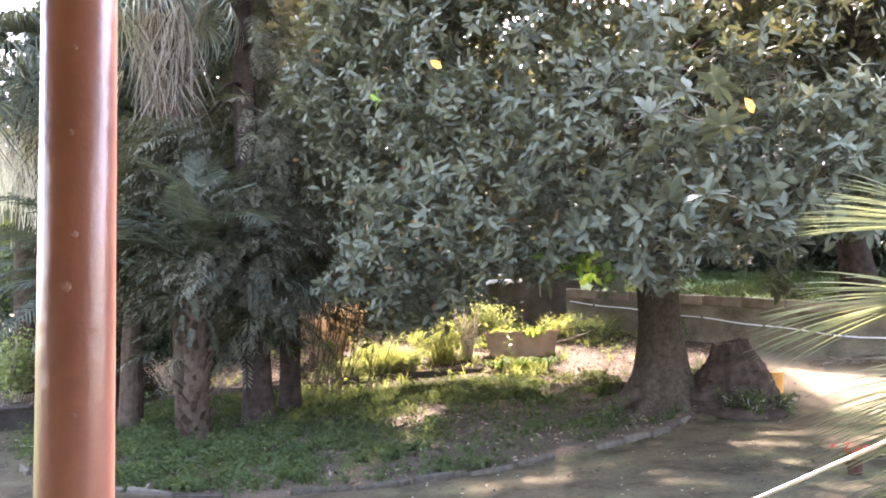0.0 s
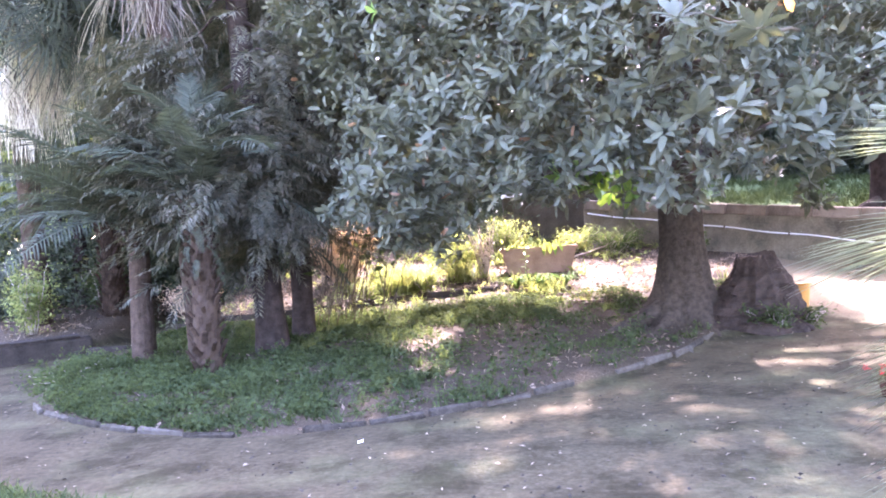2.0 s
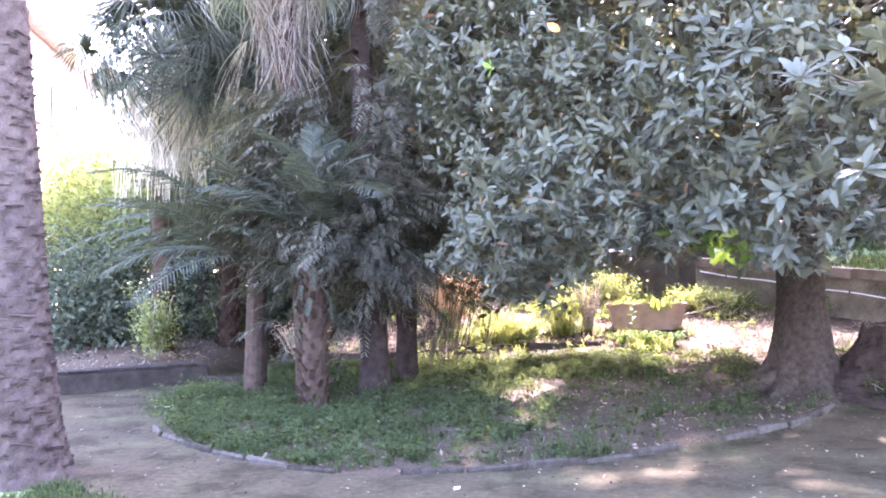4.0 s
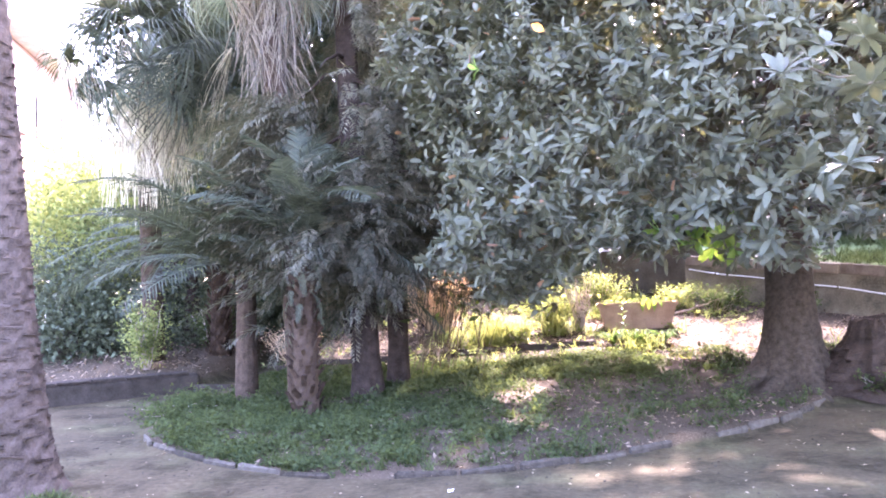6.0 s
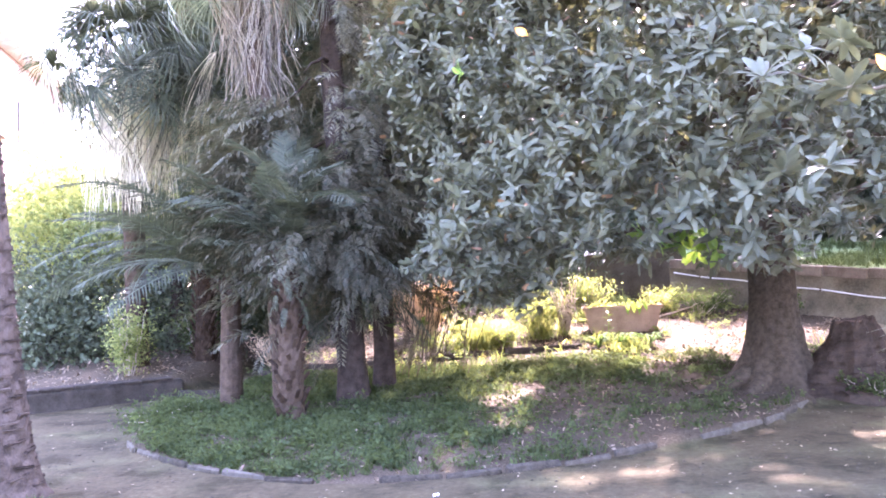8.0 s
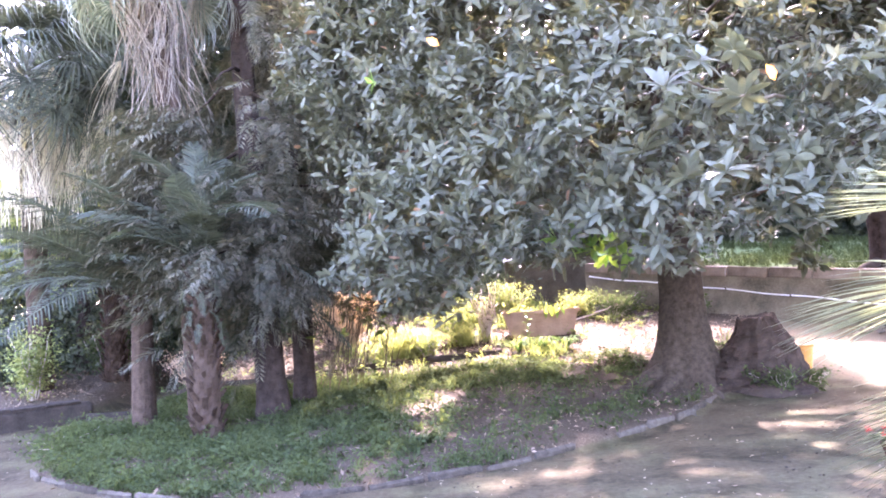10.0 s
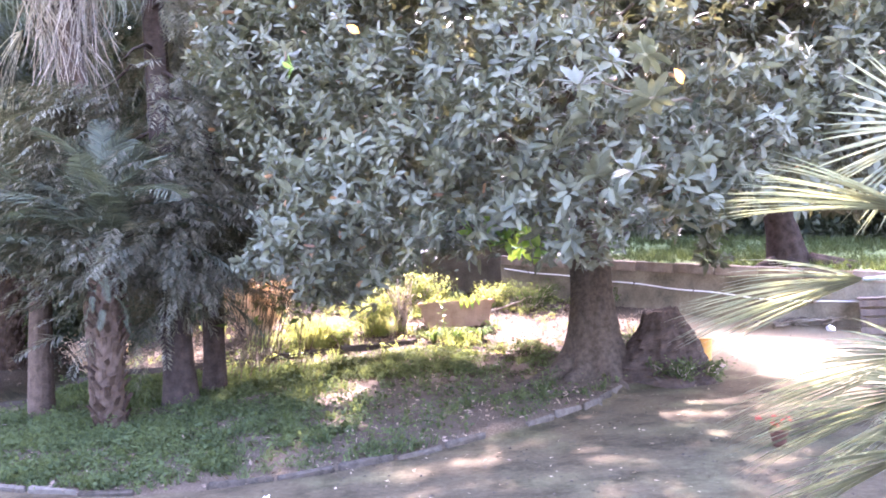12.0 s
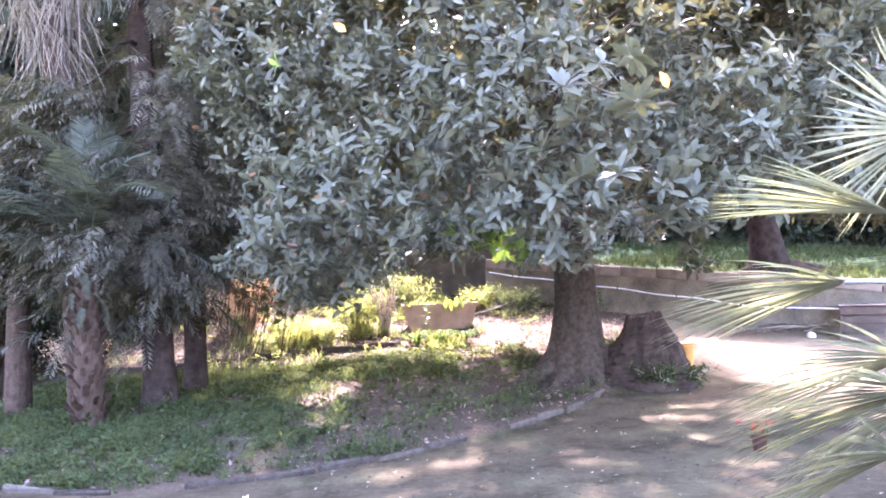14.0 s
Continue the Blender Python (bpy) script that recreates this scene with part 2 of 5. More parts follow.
def bm_mesh(name, bm, smooth=False):
    me = bpy.data.meshes.new(name)
    bm.normal_update()
    bm.to_mesh(me)
    bm.free()
    if smooth:
        me.polygons.foreach_set("use_smooth", np.ones(len(me.polygons), bool))
    return me


def part(name, me, mat, parent=None, label="", m=None):
    ob = new(name, me)
    if me is not None and mat is not None and not me.materials:
        me.materials.append(mat)
    if parent is not None:
        ob.parent = parent
    if m is not None:
        ob.matrix_basis = m
    if label:
        ob["label"] = label
    return ob


def thing(name, label, category, at=(0, 0, 0), group="", kind=""):
    e = new(name)
    e.location = at
    e.empty_display_size = 0.1
    return tagged(e, label, category, group, kind)


def rotations(z_axis, spin):
    """Turn matrices whose third column is z_axis (k, 3), spun about it."""
    z = z_axis / np.linalg.norm(z_axis, axis=1, keepdims=True)
    ref = np.where(np.abs(z[:, 2:3]) < 0.95, np.array([[0, 0, 1.0]]), np.array([[1.0, 0, 0]]))
    x = np.cross(ref, z); x /= np.linalg.norm(x, axis=1, keepdims=True)
    y = np.cross(z, x)
    c, s = np.cos(spin)[:, None], np.sin(spin)[:, None]
    return np.stack([x * c + y * s, y * c - x * s, z], axis=2)


def scatter(base, places, turns, sizes):
    """Copies of base = (verts, tris) at places, joined."""
    v, f = base
    allv = np.einsum("kij,nj->kni", turns, v) * np.asarray(sizes)[:, None, None] + places[:, None, :]
    allf = f[None] + (np.arange(len(places)) * len(v))[:, None, None]
    return allv.reshape(-1, 3), allf.reshape(-1, 3)


def joined(pieces):
    vs, fs, off = [], [], 0
    for v, f in pieces:
        vs.append(v); fs.append(f + off); off += len(v)
    return np.concatenate(vs), np.concatenate(fs)


LEAF = (np.array([(0, 0, 0), (.36, 0, -.02), (.7, 0, -.06), (1, 0, -.17), (.36, .125, .035), (.7, .135, -.02), (.36, -.125, .035), (.7, -.135, -.02)], float),
        np.array([(0, 1, 4), (1, 2, 5), (1, 5, 4), (2, 3, 5), (1, 0, 6), (2, 1, 7), (1, 6, 7), (3, 2, 7)]))
SMALL = (np.array([(0, 0, 0), (.5, .24, .05), (1, 0, -.1), (.5, -.24, .05)], float), np.array([(0, 2, 1), (0, 3, 2)]))


def rosette(seed, leaves=11, length=0.18, spread=(-30, 70), leaf=LEAF, stem=0.0):
    """A whorl of leaves round a shoot tip that points along z."""
    r = np.random.default_rng(seed)
    out = []
    for i in range(leaves):
        a = i * 2.4 + r.normal(0, .25)
        up = radians(r.uniform(*spread))
        d = np.array([math.cos(a) * math.cos(up), math.sin(a) * math.cos(up), math.sin(up)])
        side = np.array([-math.sin(a), math.cos(a), 0])
        turn = np.stack([d, side, np.cross(d, side)], axis=1)
        roll = r.normal(0, .5 if stem else 0)
        turn = np.stack([d, side * math.cos(roll) + turn[:, 2] * math.sin(roll), turn[:, 2] * math.cos(roll) - side * math.sin(roll)], axis=1)
        out.append(scatter(leaf, np.array([d * .015 + np.array((0, 0, -stem * r.random()))]), turn[None], [length * r.uniform(.75, 1.15)]))
    return joined(out)


def tube(points, radii, sides=12, rough=0.0, seed=0, lobes=0, flare=0.0, flare_h=0.3, cap=True, scars=0.0, rows=3):
    """A limb, trunk or pipe along points; optional bark relief, root lobes at the foot, and palm scars."""
    r = np.random.default_rng(seed)
    pts = np.asarray(points, float)
    n = len(pts)
    tang = np.gradient(pts, axis=0)
    tang /= np.linalg.norm(tang, axis=1, keepdims=True)
    ref = np.array([1.0, 0, 0]) if abs(tang[0][0]) < .9 else np.array([0, 1.0, 0])
    ang = np.linspace(0, 2 * math.pi, sides, endpoint=False)
    phase = r.uniform(0, 6.28, 4)
    verts = []
    h = np.concatenate([[0], np.cumsum(np.linalg.norm(np.diff(pts, axis=0), axis=1))])
    for i in range(n):
        u = np.cross(tang[i], ref); u /= np.linalg.norm(u)
        w = np.cross(tang[i], u)
        rad = np.full(sides, radii[i] if hasattr(radii, "__len__") else radii, float)
        if rough:
            rad *= 1 + rough * (np.sin(ang * 7 + phase[0] + h[i] * 1.5) * .4 + np.sin(ang * 13 + phase[1] - h[i] * 2) * .35 + r.normal(0, .3, sides))
        if lobes:
            k = math.exp(-h[i] / flare_h)
            rad *= 1 + flare * k * (.45 + .55 * np.cos(ang * lobes + phase[2]) * np.cos(ang * 2 + phase[3])) + .3 * flare * k
        if scars:
            rad *= 1 + scars * (np.abs((h[i] * rows + ang * 8 / 6.283) % 1 - .5) + np.abs((h[i] * rows - ang * 8 / 6.283) % 1 - .5) - .5)
        verts.append(pts[i] + u * (np.cos(ang) * rad)[:, None] + w * (np.sin(ang) * rad)[:, None])
    verts = np.concatenate(verts)
    faces = []
    for i in range(n - 1):
        for j in range(sides):
            k = (j + 1) % sides
            faces.append((i * sides + j, i * sides + k, (i + 1) * sides + k, (i + 1) * sides + j))
    if cap:
        faces.append(tuple(range((n - 1) * sides, n * sides)))
        faces.append(tuple(range(sides - 1, -1, -1)))
    return verts, faces


def curve_points(a, b, n=10, sag=0.0, wobble=0.0, seed=0):
    r = np.random.default_rng(seed)
    a, b = np.array(a, float), np.array(b, float)
    s = np.linspace(0, 1, n)[:, None]
    p = a * (1 - s) + b * s
    p[:, 2] -= sag * 4 * (s * (1 - s))[:, 0]
    if wobble:
        p[1:-1] += r.normal(0, wobble, (n - 2, 3))
    return p


def block(name, size, bevel=0.015, rough=0.0, seed=0, taper=1.0):
    """A block standing on z = 0 with softened, slightly uneven edges; taper < 1 narrows the foot."""
    bm = bmesh.new()
    bmesh.ops.create_cube(bm, size=1)
    for v in bm.verts:
        k = taper if v.co.z < 0 else 1
        v.co = Vector((v.co.x * size[0] * k, v.co.y * size[1] * k, (v.co.z + .5) * size[2]))
    bmesh.ops.bevel(bm, geom=bm.edges[:], offset=bevel, segments=1, affect='EDGES')
    if rough:
        r = random.Random(seed)
        for v in bm.verts:
            v.co += Vector((r.uniform(-1, 1), r.uniform(-1, 1), r.uniform(-1, 1))) * rough
    return bm_mesh(name, bm)


# ---- lie of the land ----
BED_EDGE = [(-4.9, 8.9), (-4.52, 8.14), (-4.01, 7.69), (-2.96, 7.05), (-2.08, 6.71), (-1.37, 6.68), (-0.62, 6.92), (0.25, 7.29), (1.42, 8.1), (2.46, 9.1), (3.3, 10.45)]


def smooth_step(a, b, x):
    t = np.clip((x - a) / (b - a), 0, 1)
    return t * t * (3 - 2 * t)


def wall_line(x):
    return 17.0 - 0.727 * (x - 3.58)


def wall_top(x):
    return 2.03 - 0.13 * (x - 3.58)


def bed_mask(x, y):
    """1 inside the planted bed and on the leaf-strewn slope behind it, 0 on the path."""
    xs = np.array([p[0] for p in BED_EDGE]); ys = np.array([p[1] for p in BED_EDGE])
    edge = np.interp(x, xs, ys, left=8.9, right=10.5)
    front = smooth_step(-.06, .06, y - edge) * smooth_step(-5.2, -4.9, x)
    left = smooth_step(-6.3, -5.7, x + (y - 10) * .25)
    right = 1 - smooth_step(3.6, 4.6, x - np.maximum(y - 11, 0) * 0.45)
    return front * left * right


def bank(x, y):
    """1 on the leaf-strewn bank held by the low wall, 0 on the path."""
    behind = (y - 9.95 - .833 * (x + 9.6)) * .77
    return smooth_step(0, .2, behind) * (1 - smooth_step(-6.5, -5.9, x))


def land(x, y):
    """Height of the ground."""
    x, y = np.asarray(x, float), np.asarray(y, float)
    s = y - 11.1
    rise = .17 * np.log1p(np.exp(np.clip(s * 2.2, -30, 30))) / 2.2
    rise = np.where(s > 13, .17 * 13 + (s - 13) * .02, rise)
    rise = rise * (0.12 + .88 * smooth_step(-6.6, -3.6, x))
    z = rise + .09 * bed_mask(x, y) * smooth_step(0, 1.5, y - 7)
    z = z + bank(x, y) * (.28 + .09 * np.clip(y - 12, 0, 6))
    wt = wall_top(np.clip(x, 2.9, 14))
    behind = (y - wall_line(x) - .16)
    terr = wt - .06 + .16 * np.clip(behind, 0, 7) + .04 * np.clip(behind - 7, 0, 40)
    up = smooth_step(0, .12, behind) * smooth_step(2.9, 3.3, x)
    return z * (1 - up) + np.maximum(terr, z) * up


def land1(x, y):
    return float(land(np.array([x]), np.array([y]))[0])


LIT = [(-.63, 10.6, .38, .5, -.3), (-.26, 11.4, .25, .35, -.25), (-.94, 7.36, .18, .22, -.2), (-.86, 7.85, .15, .3, -.2), (-.45, 8.8, .26, .42, -.3),
       (.55, 6.87, .46, .24, .3), (.56, 6.13, .34, .2, .3), (.0, 5.87, .26, .16, .2), (.12, 5.4, .26, .14, .3), (-.47, 5.87, .14, .13, 0), (1.15, 4.88, .16, .12, 0), (.01, 6.3, .09, .1, 0), (1.0, 7.46, .1, .1, -.2),
       (-2.04, 7.5, .16, .24, -.15), (-1.88, 8.7, .32, .28, -.3), (-2.5, 7.9, .07, .12, 0), (-1.3, 9.4, .1, .16, 0), (.35, 9.6, .08, .2, -.3), (.8, 8.8, .07, .15, -.3),
       (3.4, 8.5, .4, .22, -.3), (3.1, 7.6, .4, .18, -.3), (2.63, 7.52, .14, .17, -.3), (2.86, 8.65, .11, .13, -.3), (4.1, 8.1, .5, .2, -.3), (3.0, 7.1, .16, .12, 0), (4.6, 8.6, .45, .26, -.2), (3.8, 9.05, .3, .22, -.2), (5.1, 8.3, .5, .25, 0), (4.27, 9.4, .4, .28, -.2), (4.9, 9.0, .5, .28, -.2), (3.6, 9.1, .14, .1, 0),
       (5.2, 9.8, .6, .35, 0), (5.6, 7.6, .5, .4, 0), (-6.11, 10.3, .3, .3, -.3), (6.9, 11.9, 1.0, .6, 0), (7.6, 12.9, 1.5, .6, 0), (6.1, 11.1, .9, .55, 0), (6.4, 10.2, 1.0, .55, 0), (7.7, 10.7, 1.2, .9, 0), (5.2, 10.6, .5, .35, 0)]


def lets_sun_in(p):
    """True for places in the crowns whose shadow would fall where the sun reaches the ground."""
    p = np.asarray(p, float)
    h = np.array([TO_SUN.x, TO_SUN.y]) / TO_SUN.z
    g = np.zeros(len(p))
    for _ in range(3):
        q = p[:, :2] - h[None] * np.maximum(p[:, 2] - g, 0)[:, None]
        g = np.clip(.17 * (q[:, 1] - 11.1), 0, 1.2)
    x, y = q[:, 0], q[:, 1]
    wob = .35 * np.sin(x * 3.1 + 1) + .3 * np.sin(y * 4.3 + x * 2)
    out = (y > 12.4 + wob * .5) & (y < 18) & (x > -2.9 + wob) & (x < 5.2)
    out |= (x > 5.0 + wob - (y - 11) * .2) & (y > 8.7 + wob * .9) & (y < 17) & (x < 12)
    out |= (y > 12.3 + wob) & (y < 15.2) & (x > -5.4 + wob) & (x < -2.4)
    out |= (y > 12.2 + wob) & (y < 14.6) & (x > -8.6 + wob) & (x < -6.9 + wob)
    out &= y < wall_line(x) + .2
    for cx, cy, rx, ry, lean in LIT:
        dx = x - cx
        y_ = y - lean * dx
        ragged = .3 * np.sin(x * 9.7 + y * 5.1) * np.sin(y * 12.3 - x * 4.7) + .3 * np.sin(x * 23 + cy) * np.sin(y * 19 + cx)
        out |= (dx / rx) ** 2 + ((y_ - cy) / ry) ** 2 < 1.4 + 1.2 * ragged
    q2 = p[:, :2] - h[None] * np.maximum(p[:, 2] - 1.3, 0)[:, None]
    out |= (q2[:, 0] > 8.6) & (q2[:, 0] < 11) & (q2[:, 1] > 13.6) & (q2[:, 1] < 14.9)
    q3 = p[:, :2] - h[None] * np.maximum(p[:, 2] - 1.5, 0)[:, None]
    out |= (np.abs(q3[:, 0] + .2) < .2) & (np.abs(q3[:, 1] - .7) < .35)
    q4 = p[:, :2] - h[None] * np.maximum(p[:, 2] - 2.05, 0)[:, None]
    out |= (np.abs(q4[:, 0] - 1.38) < .22) & (np.abs(q4[:, 1] - 7.5) < .2) & (p[:, 1] > 7.55)
    thin = np.sin(p[:, 0] * 37.7 + p[:, 2] * 51.3) * np.sin(p[:, 1] * 43.1 + 2) > -.28
    out |= (q2[:, 0] > 1.75) & (q2[:, 0] < 3.9) & (q2[:, 1] > 2.9) & (q2[:, 1] < 4.15) & ((p[:, 1] > 7.7) | thin)
    return out


def build_ground():
    def axis(lo, hi, step, far):
        core = np.arange(lo, hi + 1e-6, step)
        out = [1.5, 4, 9, 20, 45, 100, 250, far]
        return np.concatenate([[lo - d for d in reversed(out)], core, [hi + d for d in out]])
    xs, ys = axis(-11, 14, .13, 600), axis(-3, 25, .13, 600)
    X, Y = np.meshgrid(xs, ys)
    Z = land(X, Y)
    wob = np.array([noise.noise((x * 1.3, y * 1.3, 0)) for x, y in zip(X.ravel(), Y.ravel())]).reshape(X.shape)
    Z = Z + wob * .012
    ny, nx = X.shape
    idx = np.arange(nx * ny).reshape(ny, nx)
    faces = np.stack([idx[:-1, :-1], idx[:-1, 1:], idx[1:, 1:], idx[1:, :-1]], axis=-1).reshape(-1, 4)
    me = to_mesh("ground", np.stack([X, Y, Z], -1).reshape(-1, 3), faces, True)
    bed = np.maximum(bed_mask(X, Y), bank(X, Y)).ravel()
    a = me.attributes.new("bed", 'FLOAT', 'POINT'); a.data.foreach_set("value", bed.astype(np.float32))
    turf = (smooth_step(.1, .5, Y - wall_line(X)) * smooth_step(3, 3.6, X)).ravel()
    near = smooth_step(0, .15, 4.98 - .543 * (X + 2.08) - Y) * smooth_step(1.9, 2.3, -X + .25 * np.sin(Y * 1.7) + .15 * np.sin(Y * 4.1)) * smooth_step(.6, 2.2, Y + .4 * np.sin(X * 1.3))
    turf = np.maximum(turf, near.ravel())
    a = me.attributes.new("turf", 'FLOAT', 'POINT'); a.data.foreach_set("value", turf.astype(np.float32))
    # the sunlit ground by the wall, where the path colour is lightened
    lit_dry_earth = (smooth_step(4.4, 6.4, X + .25 * (Y - 11)) * smooth_step(7.5, 10.5, Y)).ravel()
    a = me.attributes.new("lit_dry_earth", 'FLOAT', 'POINT'); a.data.foreach_set("value", lit_dry_earth.astype(np.float32))
    me.materials.append(M_GROUND)
    return tagged(new("ground", me), "earth path, dry and lightened in the sunlit part, and leaf-strewn planted ground rising behind", "ground", kind="structure")


build_ground()


# ---- the veranda post, and an unseen wall and roof added behind the camera ----
def build_post():
    t = thing("veranda_post", "round steel post painted rust red, chipped", "post", (-0.1826, 0.587, 0))
    v, f = tube(curve_points((0, 0, 0), (0, 0, 2.9), 24), 0.025, 28)
    part("post_tube", to_mesh("post_tube", v, f, True), M_POLE, t)
    part("base_plate", block("base_plate", (.14, .14, .012), .003), M_POLE, t)
    for i, (z, a) in enumerate([(1.62, -70), (1.49, -68), (1.455, -78), (1.37, -66), (1.75, -60), (1.25, -80), (1.56, -74)]):
        bm = bmesh.new()
        bmesh.ops.create_icosphere(bm, subdivisions=1, radius=.0022 + .0008 * (i % 3))
        for q in bm.verts:
            q.co.x *= .4
        part("paint_chip", bm_mesh("paint_chip", bm), M_SPOT, t, "pale paint chip", pose(math.cos(radians(a)) * .025, math.sin(radians(a)) * .025, z, 0, 0, a))

    r = thing("tie_rope", "thin pale rope tied between the veranda posts", "rope")
    v, f = tube(curve_points((-.16, .7, 1.085), (1.9, .86, 1.81), 40, .0), .0016, 8)
    part("rope", to_mesh("rope", v, f, True), M_WHITE, r)
    p = thing("veranda_post", "round steel post painted rust red", "post", (1.92, .9, 0))
    v, f = tube(curve_points((0, 0, 0), (0, 0, 2.9), 24), 0.025, 28)
    part("post_tube", to_mesh("post_tube", v, f, True), M_POLE, p)
    part("base_plate", block("base_plate", (.14, .14, .012), .003), M_POLE, p)


build_post()


def build_unseen_wall_and_roof():
    # out-of-view wall, added to give the post a warm reflection
    w = thing("wall_unseen", "unseen plain cream plastered wall added behind the camera", "wall", (0, -2.4, 0), kind="structure")
    part("wall_body", block("wall_body", (14, .3, 3.1), .02), M_CREAM, w)
    # out-of-view slab added over the posts; it cuts off some sky
    c = thing("ceiling_unseen", "unseen plain roof slab added above the posts", "roof", (0, -.85, 2.9), kind="structure")
    part("roof_slab", block("roof_slab", (14, 3.4, .14), .01), M_CREAM, c)


build_unseen_wall_and_roof()


# ---- kerbs ----
def along(points, step):
    """Places and headings every step metres along a line of corners, rounded."""
    p = np.array(points, float)
    d = np.concatenate([[0], np.cumsum(np.linalg.norm(np.diff(p, axis=0), axis=1))])
    fine = np.linspace(0, d[-1], 400)
    x, y = np.interp(fine, d, p[:, 0]), np.interp(fine, d, p[:, 1])
    s = np.arange(step / 2, d[-1], step)
    X, Y = np.interp(s, fine, x), np.interp(s, fine, y)
    return X, Y, np.arctan2(np.gradient(Y), np.gradient(X))


def build_kerb(name, label, line, step, width, height, mat, sink, skip=()):
    k = thing(name, label, "kerb", kind="structure")
    shapes = [block("kerb_stone", (step * random.uniform(.86, .98), width * random.uniform(.8, 1.15), height), .02, .012, i) for i in range(5)]
    X, Y, A = along(line, step)
    for i in range(len(X)):
        if i in skip:
            continue
        z = land1(X[i], Y[i]) - sink + random.uniform(-.012, .012)
        part("kerb_stone", shapes[i % 5], mat, k, "", pose(X[i], Y[i], z, random.uniform(-3, 3), random.uniform(-2, 2), math.degrees(A[i]) + random.uniform(-2, 2)))


build_kerb("bed_kerb", "low weathered stone kerb round the bed", BED_EDGE, .55, .052, .2, M_STONE, .152, (0, 7, 13))
build_kerb("rear_kerb", "dark sunken stone edging behind the bed", [(-6.2, 12.3), (-4.4, 12.75), (-2.71, 13.09), (-1.87, 13.25), (-1.1, 13.45), (-.32, 13.55), (.36, 13.74)], .7, .06, .26, M_EDGE, .165)


# ---- walls ----
def build_retaining_wall():
    w = thing("wall_retaining", "rendered retaining wall with pale stone coping holding the terrace", "wall", kind="structure")
    n = 16
    xs = np.linspace(2.8, 12.3, n)
    ang = math.degrees(math.atan(-.727))
    step = (xs[1] - xs[0]) / math.cos(math.radians(ang))
    verts, faces = [], []
    nx, ny = math.sin(math.radians(-ang)), math.cos(math.radians(ang))
    for x in np.linspace(2.8, 12.3, 40):
        y, zt, zb = wall_line(x), wall_top(x) - .17, land1(x - .3 * nx, wall_line(x) - .3 * ny) - .15
        for dx, z in ((-.15, zb), (-.15, zt), (.15, zt), (.15, zb)):
            j = random.uniform(-.006, .006)
            verts.append((x + nx * (dx + j), y + ny * (dx + j), z))
    for i in range(39):
        for j in range(4):
            k = (j + 1) % 4
            faces.append((i * 4 + j, i * 4 + k, i * 4 + 4 + k, i * 4 + 4 + j))
    faces += [(0, 3, 2, 1), (156, 157, 158, 159)]
    part("wall_body", to_mesh("wall_body", verts, faces), M_WALL, w)
    caps = [block("coping_stone", (step * .985, .37, .2), .015, .008, 20 + i) for i in range(4)]
    for i, x in enumerate((xs[:-1] + xs[1:]) / 2):
        part("coping_stone", caps[i % 4], M_COPING, w, "", pose(x, wall_line(x), wall_top(x) - .19, 0, 6.7, ang + random.uniform(-.6, .6)))
    h = thing("garden_hose", "pale water pipe running along the wall", "pipe")
    pts = [(x - nx * .2, wall_line(x) - ny * .2, 1.7 - .2 * (x - 3.58) + .012 * math.sin(x * 5)) for x in np.linspace(2.9, 7.6, 40)]
    pts += [(x - nx * .2, wall_line(x) - ny * .2, .9 - .06 * (x - 7.6)) for x in np.linspace(7.8, 9.8, 12)]
    v, f = tube(pts, .013, 10)
    part("hose_pipe", to_mesh("hose_pipe", v, f, True), M_HOSE, h)
    for i in (4, 12, 20, 28, 36):
        x, y, z = pts[i]
        part("pipe_clip", block("pipe_clip", (.03, .14, .06), .006), M_DARK_WALL, h, "", pose(x + nx * .04, y + ny * .04, z - .03, 0, 0, ang))


build_retaining_wall()


def build_far_block():
    b = thing("masonry_tank", "dark masonry block topped by a sunlit pale slab", "tank", (2.05, 18.4, land1(2.05, 18.4)))
    part("tank_body", block("tank_body", (2.2, .8, 1.02), .03, .02, 3), M_DARK_WALL, b)
    part("top_slab", block("top_slab", (.8, .85, .09), .015, .008, 4), M_SLAB, b, "pale stone slab", pose(-.7, -.06, 1.024, 0, 0, 2))


build_far_block()


def build_left_wall():
    w = thing("wall_left", "low dark mossy wall beside the path", "wall", kind="structure")
    a, b = np.array((-9.6, 9.95)), np.array((-6.3, 12.7))
    ang = math.degrees(math.atan2(*(b - a)[::-1]))
    L = float(np.linalg.norm(b - a))
    c = (a + b) / 2
    part("wall_body", block("wall_body", (L, .32, .38), .03, .015, 9), M_EDGE, w, "", pose(c[0], c[1], -.05, 0, 0, ang))
    cap = [block("coping_stone", (.5, .36, .05), .012, .008, 60 + i) for i in range(3)]
    for i in range(int(L / .51)):
        p = a + (b - a) / L * (.3 + .51 * i)
        part("coping_stone", cap[i % 3], M_EDGE, w, "", pose(p[0], p[1], .33, 0, 0, ang + random.uniform(-1.5, 1.5)))


build_left_wall()


